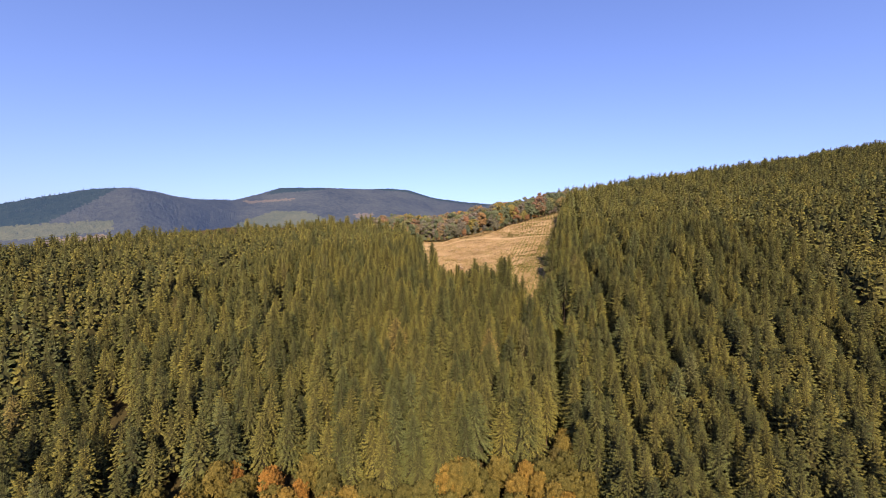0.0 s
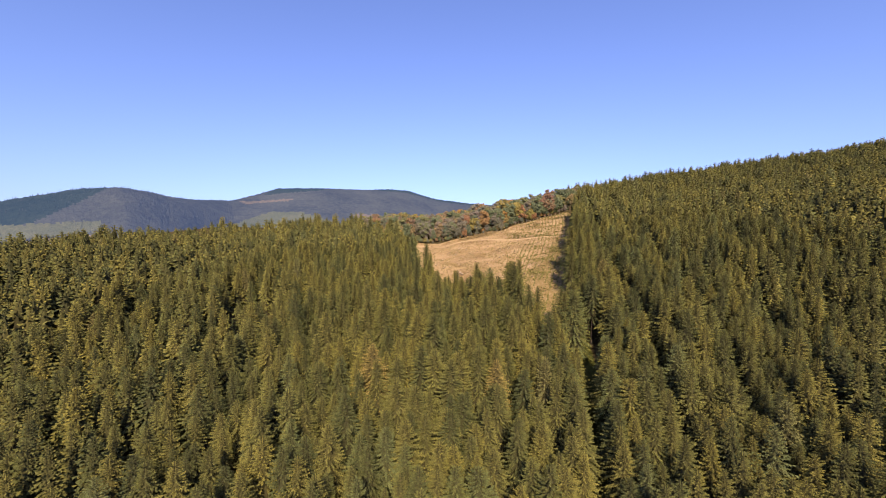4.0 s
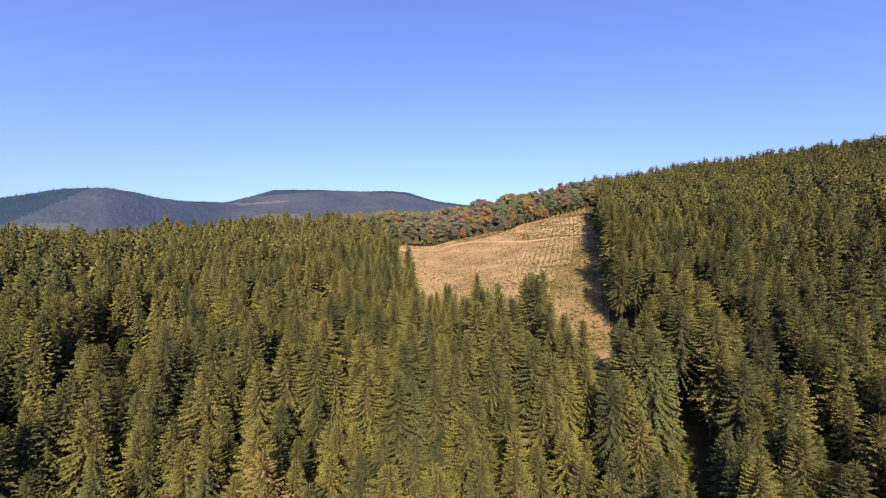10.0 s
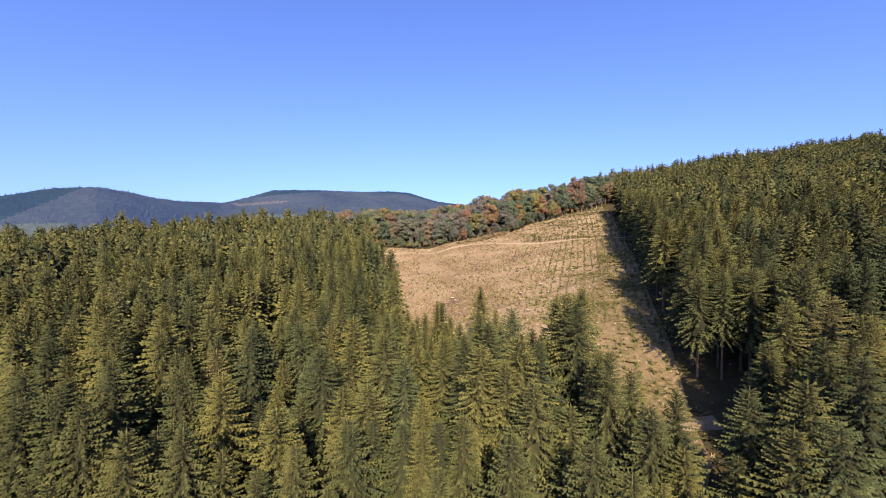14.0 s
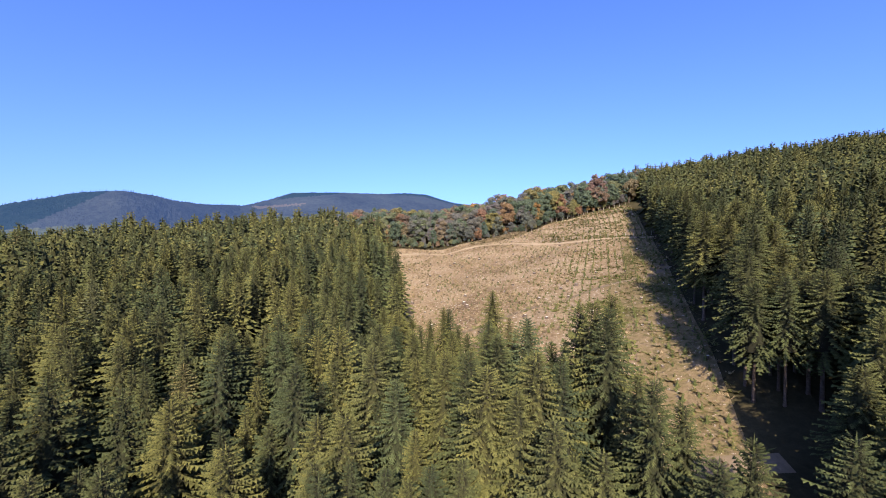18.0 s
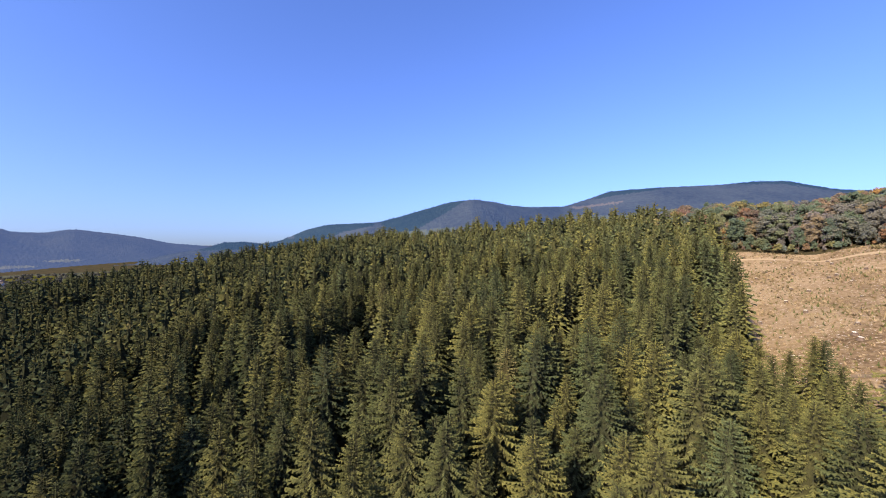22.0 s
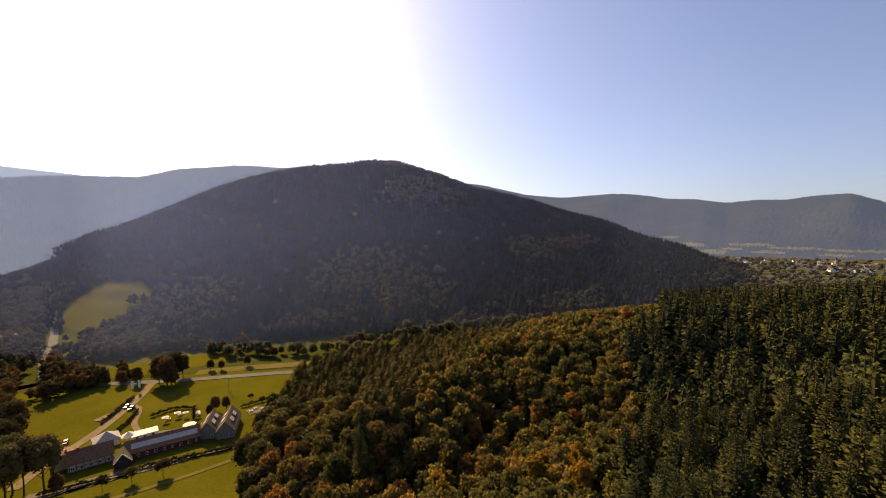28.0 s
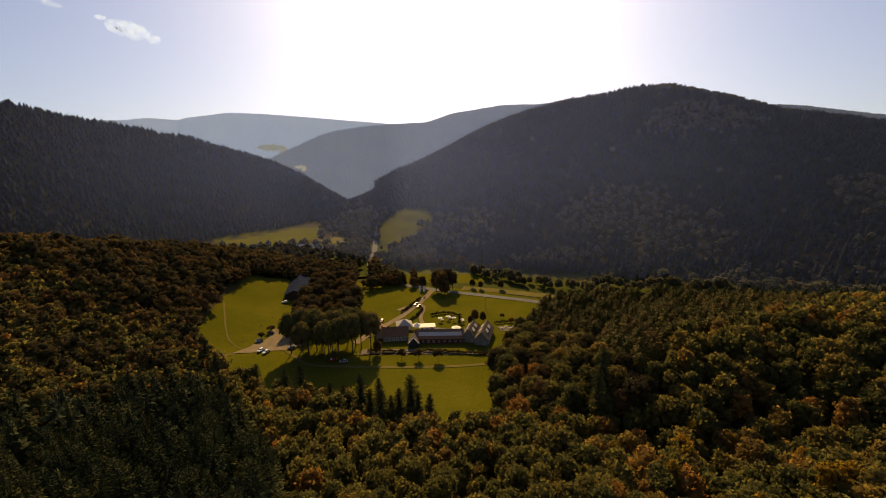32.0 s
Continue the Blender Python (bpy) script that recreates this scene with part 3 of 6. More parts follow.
def leafy_crown(lobes, leaves, size, seed, wide=0.27, low=0.30, flat=1.0, puff=(0.36, 0.55), ragged=0.0):
    """Clumps of leaves on the ends of limbs, with gaps between them: a ragged dense heart of twigs, and leaves all over it."""
    rng = np.random.RandomState(seed)
    v, f, ns = [], [], []
    tall = (0.97 - low) / 2
    middle = np.array((0, 0, low + tall * 0.85))
    for i in range(lobes):
        # lobes all over a dome, and one in its heart
        u = 1 - 1.62 * (i + rng.uniform(0.2, 0.8)) / lobes
        r = math.sqrt(max(0.0, 1 - u * u)) * rng.uniform(0.82, 1.12)
        a = i * 2.39996 + rng.uniform(-0.4, 0.4)
        c = np.array((r * math.cos(a) * wide * 0.70, r * math.sin(a) * wide * 0.70, low + tall * 0.85 + u * tall * 0.80 * rng.uniform(0.85, 1.08)))
        rad = wide * rng.uniform(*puff)
        if ragged:
            c = middle + (c - middle) * rng.uniform(1 - 0.7 * ragged, 1 + ragged) + np.array((0.05, 0.03, 0)) * (c[2] - low)
        if i == lobes - 1:
            c, rad = middle * 1.0, wide * (0.80 - 0.5 * ragged)
        whole = (c - middle + (0, 0, 1e-3)) / np.linalg.norm(c - middle + (0, 0, 1e-3))

        def add(points, faces, d):
            g = len(v)
            v.extend(points)
            f.extend([tuple(g + j for j in t) for t in faces])
            for q in d:
                q = 0.6 * q + 0.55 * whole + np.array((0, 0, 0.15))
                ns.append(q / np.linalg.norm(q))
        add([c + q * rad * rng.uniform(0.55, 0.80) * np.array((1, 1, 0.8 * flat)) for q in BALL], BALL_FACES, BALL)
        for k in range(leaves):
            d = rng.normal(size=3)
            d /= np.linalg.norm(d)
            d[2] = abs(d[2]) if rng.rand() < 0.5 else d[2]
            p = c + d * rad * rng.uniform(0.72, 1.12) * np.array((1, 1, 0.8 * flat))
            n = d + rng.normal(size=3) * 0.55
            n /= np.linalg.norm(n)
            t = np.cross(n, rng.normal(size=3))
            t /= np.linalg.norm(t) + 1e-6
            b = np.cross(n, t)
            w = size * rng.uniform(0.6, 1.3)
            add((p - t * w, p + t * w * 0.9 - n * w * 0.3, p + b * w * 1.3 - n * w * 0.1), ((0, 1, 2),), (d, d, d))
    return np.array(v), np.array(f), np.array(ns)


def limbs_shape(count, seed, low=0.30, wide=0.22):
    rng = np.random.RandomState(seed)
    v, f = trunk_shape(7, 0.017, 0.72, 0.012, seed)
    v, f = list(map(tuple, v)), list(map(tuple, f))
    for i in range(count):
        z = low * 0.75 + (0.35 * i / count)
        a = i * 2.4 + rng.uniform(-0.4, 0.4)
        e = np.array((math.cos(a) * wide * 0.8, math.sin(a) * wide * 0.8, z + rng.uniform(0.16, 0.28)))
        s = np.array((0, 0, z))
        side = np.array((-math.sin(a), math.cos(a), 0))
        g = len(v)
        for q, r in ((s, 0.009), ((s + e) / 2 + (0, 0, -0.01), 0.006), (e, 0.002)):
            v += [tuple(q + side * r), tuple(q - side * r), tuple(q + np.array((0, 0, r * 1.6)))]
        at = 14 + 7 * (z > 0.42) + int(a / 6.283 * 7) % 7
        f += [(g, at, g + 1), (g + 1, at, g + 2)]
        for j in (0, 3):
            for k in range(3):
                a0, b0 = g + j + k, g + j + (k + 1) % 3
                f += [(a0, b0, b0 + 3), (a0, b0 + 3, a0 + 3)]
    return np.array(v), np.array(f)


def forest(name, shapes, places, tall, wide, mat, label, category, seed, lift=0.0):
    """Many trees too far off to count, as one thing. places: x, y; tall and wide: metres high, and width by height."""
    rng = np.random.RandomState(seed)
    places = np.asarray(places)
    pick = rng.randint(0, len(shapes), len(places))
    vs, fs, ts, ns, ks, at = [], [], [], [], [], 0
    for s, shape in enumerate(shapes):
        sv, sf = shape[:2]
        p = places[pick == s]
        n = len(p)
        if not n:
            continue
        h, w, a, t = rng.uniform(*tall, n), rng.uniform(*wide, n), rng.uniform(0, 6.283, n), rng.uniform(0, 1, n)
        h = h * (1 + 0.09 * np.sin(p[:, 0] * 0.13 + 1.5 * np.sin(p[:, 1] * 0.05)) * np.sin(p[:, 1] * 0.11))
        c, q = np.cos(a)[:, None], np.sin(a)[:, None]
        x = (sv[:, 0] * c - sv[:, 1] * q) * (h * w)[:, None] + p[:, :1]
        y = (sv[:, 0] * q + sv[:, 1] * c) * (h * w)[:, None] + p[:, 1:2]
        z = sv[:, 2] * h[:, None] + (height(p[:, 0], p[:, 1]) - lift)[:, None]
        vs.append(np.stack([x, y, z], -1).reshape(-1, 3))
        fs.append((sf[None] + (np.arange(n) * len(sv))[:, None, None]).reshape(-1, 3) + at)
        ts.append(np.repeat(t, len(sv)))
        if len(shape) > 2:
            m = shape[2]
            ns.append(np.stack([m[:, 0] * c - m[:, 1] * q, m[:, 0] * q + m[:, 1] * c, np.broadcast_to(m[:, 2], (n, len(m)))], -1).reshape(-1, 3))
        if len(shape) > 3:
            ks.append(np.tile(shape[3], n))
        at += n * len(sv)
    return tagged(solid(name, np.concatenate(vs), np.concatenate(fs), mat, tint=np.concatenate(ts), form=np.concatenate(ns) if ns else None, tip=np.concatenate(ks) if ks else None), label, category, kind="stuff")


def along_line(line, gap, spread, seed):
    r = np.random.RandomState(seed)
    out = []
    for (ax, ay), (bx, by) in zip(line, line[1:]):
        n = max(1, int(math.hypot(bx - ax, by - ay) / gap))
        u = (np.arange(n) + 0.5) / n
        out.append(np.column_stack([ax + (bx - ax) * u, ay + (by - ay) * u]) + r.normal(0, spread, (n, 2)))
    return np.concatenate(out)


def scatter(x0, x1, y0, y1, step, seed, jitter=0.38):
    rng = np.random.RandomState(seed)
    gx, gy = np.meshgrid(np.arange(x0, x1, step), np.arange(y0, y1, step * 0.87))
    gx = gx + (np.arange(gx.shape[0]) % 2)[:, None] * step / 2
    p = np.column_stack([gx.ravel(), gy.ravel()])
    return p + rng.uniform(-jitter, jitter, p.shape) * step


def tree(name, crown_mesh, trunk_mesh, x, y, tall, wide, turn, label, category, group):
    """One tree with its trunk and crown, on the ground."""
    ob = new(name)
    ob.matrix_basis = pose(x, y, float(height(x, y)) - 0.15, 0, 0, turn) @ Matrix.Diagonal((tall * wide, tall * wide, tall, 1))
    for n, me in (("trunk", trunk_mesh), ("crown", crown_mesh)):
        o = new(n, me)
        o.parent = ob
    return tagged(ob, label, category, group)


def shape_mesh(name, vf, mat):
    """Mesh data alone, to be shared."""
    ob = solid(name, vf[0], vf[1], mat, form=vf[2] if len(vf) > 2 else None, tip=vf[3] if len(vf) > 3 else None)
    me = ob.data
    bpy.data.objects.remove(ob)
    return me


# ---- ground ----
def ground_sheet():
    n, r = 420, [0.0]
    step = 3.0
    while r[-1] < 4800:
        r.append(r[-1] + step)
        step = max(3.0, r[-1] * 0.028)
    r = np.array(r[1:])
    a = np.arange(n) * 2 * math.pi / n
    x, y = np.outer(r, np.cos(a)) + 5, np.outer(r, np.sin(a)) + 110
    v = np.column_stack([x.ravel(), y.ravel(), height(x.ravel(), y.ravel())])
    v = np.concatenate([v, [[5, 110, float(height(5, 110))]]])
    i, k = np.meshgrid(np.arange(len(r) - 1), np.arange(n), indexing="ij")
    p, q = i * n + k, i * n + (k + 1) % n
    f = np.concatenate([np.stack([p, p + n, q + n], -1).reshape(-1, 3), np.stack([p, q + n, q], -1).reshape(-1, 3),
                        np.column_stack([np.arange(n), (np.arange(n) + 1) % n, np.full(n, len(v) - 1)])])
    return tagged(solid("ground", v, f, M_FLOOR, smooth=True), kind="structure")


ground_sheet()
patch("ground_clearing", [(px + (8 if px > 45 and 180 < py < 412 and px > 0.26 * py else 0), py) for px, py in FIELD], M_FIELD, 0.25, 26)
patch("ground_lawn", LAWN, M_LAWN, 0.2, 24)
patch("ground_valley", [(-330, -78), (-230, -120), (-110, -146), (-62, -128), (60, -176), (110, -202), (166, -178), (196, -260), (186, -360), (112, -430), (0, -430), (-22, -300), (-100, -205), (-250, -158)], M_ROUGH, 0.1, 20, 6.0)
patch("ground_road_meadow", MEADOW_ROAD, M_LAWN, 0.2, 8)
patch("ground_far_meadow", MEADOW_FAR, M_LAWN, 0.4, 12, 8.0)
patch("ground_east_meadow", MEADOW_EAST, M_LAWN, 0.4, 10, 8.0)
patch("ground_bracken", [(118, -366), (150, -378), (172, -398), (152, -426), (128, -412)], M_PATH, 0.4, 6, 6.0)


def far_ridge(name, line, mat, fields=(), fine=1):
    """A wooded ridge on the horizon, with its own foot in the valley."""
    pts = np.array(line)
    u = np.linspace(0, len(line) - 1, 260 * fine)
    q = np.column_stack([np.interp(u, range(len(line)), pts[:, k]) for k in range(4)])
    for _ in range(3 * fine * fine):
        q[1:-1] = (q[:-2] + 2 * q[1:-1] + q[2:]) / 4
    rng = np.random.RandomState(len(line))
    out = q[:, :2] - np.array(OUT[:2])
    out /= np.hypot(out[:, 0], out[:, 1])[:, None]
    rows = np.concatenate([np.linspace(-1, 0, 34 * fine), np.linspace(0, 0.5, 5)[1:]])
    v = []
    for s in rows:
        xy = q[:, :2] + out * (s * q[:, 3])[:, None]
        bulge = 0.5 * (1 - abs(s)) + 0.25 * (1 + math.cos(math.pi * s))
        spur = 1 - 0.045 * math.sin(math.pi * min(1, abs(s))) * (np.sin(u * 31 / len(line) + 2 * s) + 0.6 * np.sin(u * 70 / len(line) + 1 - 3 * s))
        v.append(np.column_stack([xy, q[:, 2] * bulge * spur + rng.uniform(-2.0, 2.0, len(u)) * (s != -1)]))
    n = len(u)
    f = [(r * n + i, r * n + i + 1, (r + 1) * n + i + 1, (r + 1) * n + i) for r in range(len(rows) - 1) for i in range(n - 1)]
    ob = tagged(solid(name, np.concatenate(v), f, mat, smooth=True), kind="structure")
    # open ground and other woods on the slope: outlines by bearing and rise, and the surface
    g = np.concatenate(v)
    c = g[np.array(f)].mean(1) - np.array(OUT)
    b, e = np.degrees(np.arctan2(-c[:, 0], c[:, 1])) % 360, np.degrees(np.arctan2(c[:, 2], np.hypot(c[:, 0], c[:, 1])))
    for i, (outline, m) in enumerate(fields):
        ob.data.materials.append(m)
        q = ob.data.polygons
        for k in np.nonzero(inside((b + 90) % 360 - 90 + rng.uniform(-0.12, 0.12, len(b)), e + rng.uniform(-0.05, 0.05, len(b)), outline))[0]:
            q[int(k)].material_index = i + 1
    # single trees along the skyline and over the slope
    k = 2200
    t, s = rng.uniform(0, n - 1.01, k), -np.abs(rng.normal(0, 0.25, k)).clip(0, 0.9)
    s[:1300] = rng.uniform(-0.02, 0.01, 1300)
    i, w = t.astype(int), t - t.astype(int)
    row = np.interp(s, rows, range(len(rows)))
    g = np.stack(v)
    j = row.astype(int)
    e = (row - j)[:, None]
    base = (g[j, i] * (1 - e) + g[np.minimum(j + 1, len(rows) - 1), i] * e) * (1 - w)[:, None] + (g[j, i + 1] * (1 - e) + g[np.minimum(j + 1, len(rows) - 1), i + 1] * e) * w[:, None]
    sv, sf, _, _ = spruce_crown(9, 1, 5, 0.05, 0.2, 0.6)
    h = rng.uniform(3.0, 7.5, k)
    tv = sv[None] * h[:, None, None] + base[:, None] - np.array((0, 0, 1.0))
    tf = (sf[None] + (np.arange(k) * len(sv))[:, None, None]).reshape(-1, 3)
    tagged(solid("distant_wood", tv.reshape(-1, 3), tf, mat), "hazy blue-green wood along a distant ridge", "wood", kind="stuff")
    return ob


def oval(bearing, half, rise, high):
    return [(bearing + half * math.cos(k * 0.5236) * (1 + 0.12 * math.sin(k * 5)), rise + high * math.sin(k * 0.5236)) for k in range(12)]


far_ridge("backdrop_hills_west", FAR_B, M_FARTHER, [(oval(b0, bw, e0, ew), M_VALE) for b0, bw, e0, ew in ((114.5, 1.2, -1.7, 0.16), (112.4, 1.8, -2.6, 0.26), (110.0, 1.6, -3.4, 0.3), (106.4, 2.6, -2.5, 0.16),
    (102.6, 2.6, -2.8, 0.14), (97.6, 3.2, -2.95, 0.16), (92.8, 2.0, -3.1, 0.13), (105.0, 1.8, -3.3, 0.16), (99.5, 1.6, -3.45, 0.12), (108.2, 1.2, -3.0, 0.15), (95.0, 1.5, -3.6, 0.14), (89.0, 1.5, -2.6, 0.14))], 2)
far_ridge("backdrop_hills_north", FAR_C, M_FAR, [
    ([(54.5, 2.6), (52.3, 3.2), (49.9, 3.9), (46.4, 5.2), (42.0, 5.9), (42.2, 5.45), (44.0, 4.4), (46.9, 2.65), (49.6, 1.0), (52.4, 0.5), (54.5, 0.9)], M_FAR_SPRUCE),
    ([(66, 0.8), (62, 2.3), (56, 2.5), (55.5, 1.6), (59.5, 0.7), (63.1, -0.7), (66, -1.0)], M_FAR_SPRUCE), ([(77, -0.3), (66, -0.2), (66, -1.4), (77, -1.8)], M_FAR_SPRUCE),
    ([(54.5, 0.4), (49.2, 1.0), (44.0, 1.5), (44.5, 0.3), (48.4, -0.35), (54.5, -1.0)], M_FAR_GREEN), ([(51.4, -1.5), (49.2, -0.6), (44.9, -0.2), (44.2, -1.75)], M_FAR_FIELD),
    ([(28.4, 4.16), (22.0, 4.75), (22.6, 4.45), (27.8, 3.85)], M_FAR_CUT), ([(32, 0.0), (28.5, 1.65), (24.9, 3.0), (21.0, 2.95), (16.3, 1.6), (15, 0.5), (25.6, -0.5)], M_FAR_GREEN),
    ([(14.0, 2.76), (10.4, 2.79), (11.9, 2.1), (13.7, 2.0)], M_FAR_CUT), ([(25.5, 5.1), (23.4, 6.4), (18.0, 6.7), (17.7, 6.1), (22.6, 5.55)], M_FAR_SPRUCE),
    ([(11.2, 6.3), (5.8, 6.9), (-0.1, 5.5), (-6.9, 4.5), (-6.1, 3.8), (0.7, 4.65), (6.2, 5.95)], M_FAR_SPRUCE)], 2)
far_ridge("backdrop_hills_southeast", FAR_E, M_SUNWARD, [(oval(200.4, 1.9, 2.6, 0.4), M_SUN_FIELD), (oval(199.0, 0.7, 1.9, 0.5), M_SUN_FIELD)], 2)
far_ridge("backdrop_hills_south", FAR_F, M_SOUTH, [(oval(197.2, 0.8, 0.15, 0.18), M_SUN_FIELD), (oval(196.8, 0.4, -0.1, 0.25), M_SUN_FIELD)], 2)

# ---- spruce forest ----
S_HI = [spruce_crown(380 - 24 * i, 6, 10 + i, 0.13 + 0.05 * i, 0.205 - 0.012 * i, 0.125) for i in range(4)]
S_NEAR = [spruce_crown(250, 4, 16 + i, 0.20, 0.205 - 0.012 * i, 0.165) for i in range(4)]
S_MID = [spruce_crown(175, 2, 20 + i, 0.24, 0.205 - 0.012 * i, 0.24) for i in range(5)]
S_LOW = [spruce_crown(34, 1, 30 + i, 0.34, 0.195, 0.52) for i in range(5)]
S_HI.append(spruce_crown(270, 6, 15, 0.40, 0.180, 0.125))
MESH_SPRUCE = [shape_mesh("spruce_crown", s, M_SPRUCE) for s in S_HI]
MESH_TRUNK = shape_mesh("spruce_trunk", trunk_shape(8, 0.011, 0.95), M_BARK)


L_HI = [leafy_crown(30, 46, 0.030, 40 + i, 0.25, 0.13, 1.15, (0.34, 0.52)) for i in range(4)]
L_MID = [leafy_crown(15, 30, 0.042, 50 + i, 0.26, 0.11, 1.15, (0.40, 0.60)) for i in range(4)]
L_SMALL = [leafy_crown(9, 15, 0.058, 64 + i, 0.29, 0.10, 1.2, (0.46, 0.66)) for i in range(3)]
L_LOW = [leafy_crown(6, 9, 0.09, 60 + i, 0.30, 0.10, 1.2, (0.46, 0.66)) for i in range(3)]
L_OAK = [leafy_crown(26, 62, 0.030, 140 + i, 0.25, 0.15, 1.15, (0.22, 0.46), 0.42) for i in range(6)]
MESH_OAK = [shape_mesh("oak_crown", s, M_OAK) for s in L_OAK]
MESH_LEAFY = [shape_mesh("leafy_crown", s, M_LEAF) for s in L_HI]
MESH_BIRCH = [shape_mesh("birch_crown", leafy_crown(22, 50, 0.028, 150 + i, 0.17, 0.12, 1.5, (0.34, 0.55), 0.3), M_BIRCH) for i in range(3)]
MESH_DARK = [shape_mesh("dark_crown", s, M_DARKLEAF) for s in L_HI]
MESH_GROVE = [shape_mesh("grove_crown", leafy_crown(30, 46, 0.030, 44 + i, 0.28, 0.34, 1.1, (0.34, 0.50)), M_GROVE) for i in range(4)]
MESH_FRUIT = [shape_mesh("fruit_crown", leafy_crown(14, 40, 0.040, 48 + i, 0.40, 0.40, 0.8, (0.30, 0.46), 0.2), M_DARKLEAF) for i in range(3)]
MESH_LIMBS = [shape_mesh("limbs", limbs_shape(7, 70 + i), M_BARK) for i in range(3)]


def leafy(name, meshes, x, y, tall, label, group, wide=(0.9, 1.25)):
    k = rng.randint(len(meshes))
    return tree(name, meshes[k], MESH_LIMBS[k % 3], x, y, tall, rng.uniform(*wide), rng.uniform(0, 360), label, "tree", group)


def stand_rows():
    """The eastern stand: planted in rows up the slope, with a working lane between every five rows."""
    r = np.random.RandomState(2)
    out = []
    for i in range(92):
        a = 2.8 + i * 4.0 + (i // 4) * 2.8
        b = np.arange(40, 470, 4.6) + r.uniform(0, 4.6)
        out.append(np.column_stack([np.interp(b, RIDE_Y + [420], RIDE_X + [118]) + a + r.normal(0, 0.35, len(b)), b + r.normal(0, 0.5, len(b))]))
    q = np.concatenate(out)
    return q[(q[:, 0] < 480) & (q[:, 1] > 50)]


rise = scatter(430, 700, 210, 700, 8.0, 4, 0.45)      # the wood over the eastern rise
left = scatter(-340, 130, 30, 480, 5.7, 3, 0.45)
left = left[(left[:, 0] < np.interp(left[:, 1], RIDE_Y + [420], RIDE_X + [118]) - 4.2) & ~((left[:, 0] > 35) & (left[:, 1] > 178) & (left[:, 1] < 216))]
spur = scatter(74, 165, 0, 52, 5.8, 9, 0.45)
p = np.concatenate([left, spur[~inside(spur[:, 0], spur[:, 1], LAWN)], stand_rows(), rise[rise[:, 0] > 480 - 0.1 * (rise[:, 1] - 200)]])
x, y = p[:, 0], p[:, 1]
south = np.interp(x, SOUTH_X, SOUTH_Y) + 5 * np.sin(x * 0.09)
ok = (y > south) & ~inside(x, y, FIELD) & ~((y > 376) & (x < 126) & (x > -70)) & ~((x > 36) & (x < 54) & (y > 186) & (y < 206)) & ~inside(x, y, LANDING)
far_off = np.hypot(x - 14, (y - 150) * 0.95)
rng = np.random.RandomState(8)
for px, py, pr in ((-72, 198, 10.5), (-82, 206, 8), (-69, 172, 5), (-106, 128, 8), (-32, 226, 4), (-13, 262, 6), (49.5, 163, 5.2), (50.5, 172, 4.2), (33.5, 109, 4.6), (30, 101, 4.0)):      # gaps placed to fit the camera's view: dark pits, the ride and its birches
    ok &= np.hypot(x - px, y - py) > pr
ok &= ((far_off < 250) | (rng.rand(len(p)) < 0.75)) & ((x > -45) | (y < 425 + 0.45 * (x + 45)))
p = p[ok]
at_edge = p[:, 0] - np.interp(p[:, 1], RIDE_Y + [420], RIDE_X + [118])
order = np.argsort(far_off[ok] - 60 * ((at_edge > 0) & (at_edge < 11) & (p[:, 1] > 165)))
near, close, mid, low = p[order[:298]], p[order[298:760]], p[order[760:1900]], p[order[1900:]]
LABEL_SPRUCE = ["tall dark green spruce with drooping boughs", "olive green spruce in a dense planted stand", "slender spruce with bare lower trunk", "yellowish green spruce with a pointed top", "tall spruce with a bare lower trunk at the stand edge"]
for i, (px, py) in enumerate(near):
    k = rng.randint(4)
    edge_x = np.interp(py, RIDE_Y + [420], RIDE_X + [118])
    if edge_x < px < edge_x + 12 and py > 165:
        k = 4
    short = 0.66 if py > 204 and -8 < px < 46 else 1.0      # younger trees along the foot of the clearing
    tree("spruce", MESH_SPRUCE[k], MESH_TRUNK, px, py, short * rng.uniform(16.5, 25), rng.uniform(0.98, 1.36) / short ** 0.8, rng.uniform(0, 360), LABEL_SPRUCE[k], "tree", "spruces on the slope")
young = (close[:, 1] > 204) & (close[:, 0] > -8) & (close[:, 0] < 46)
forest("spruce_stand", S_NEAR, close[~young], (16.5, 24.5), (0.95, 1.30), M_SPRUCE, "tall olive green spruces in a dense planted stand", "forest", 6)
forest("spruce_fringe", S_NEAR, close[young], (11, 16), (1.1, 1.5), M_SPRUCE, "younger spruces along the foot of the clearing", "forest", 7)
forest("spruce_forest", S_MID, mid, (16.5, 24.5), (0.88, 1.22), M_SPRUCE_MID, "dense planted spruce forest on the slope", "forest", 4)
forest("spruce_forest_far", S_LOW, low, (17, 24.5), (0.90, 1.25), M_SPRUCE_FAR, "dense spruce forest on the hilltop", "forest", 5)
edge = np.concatenate([close, mid])
edge = edge[(edge[:, 0] > np.interp(edge[:, 1], RIDE_Y + [420], RIDE_X + [118])) & (edge[:, 0] < np.interp(edge[:, 1], RIDE_Y + [420], RIDE_X + [118]) + 14)]
forest("spruce_trunks", [trunk_shape(5, 0.010, 0.9)], edge, (20, 21), (1.0, 1.1), M_BARK, "bare grey trunks along the stand's edge", "forest", 5)

# ---- broadleaved woods ----
# the oak belt behind the clearing
for q in scatter(-70, 140, 380, 470, 6.4, 6, 0.55):
    if np.interp(q[0], [-70, -38, 50, 62, 119, 134], [384, 384, 388, 400, 420, 426]) < q[1] < 452 and q[0] < 134:
        leafy("oak", MESH_OAK, q[0], q[1], rng.uniform(13, 19.5 + 3.5 * (q[0] > 30)), "broad oak in rusty and green autumn leaf", "oaks behind the clearing", (0.95, 1.4))

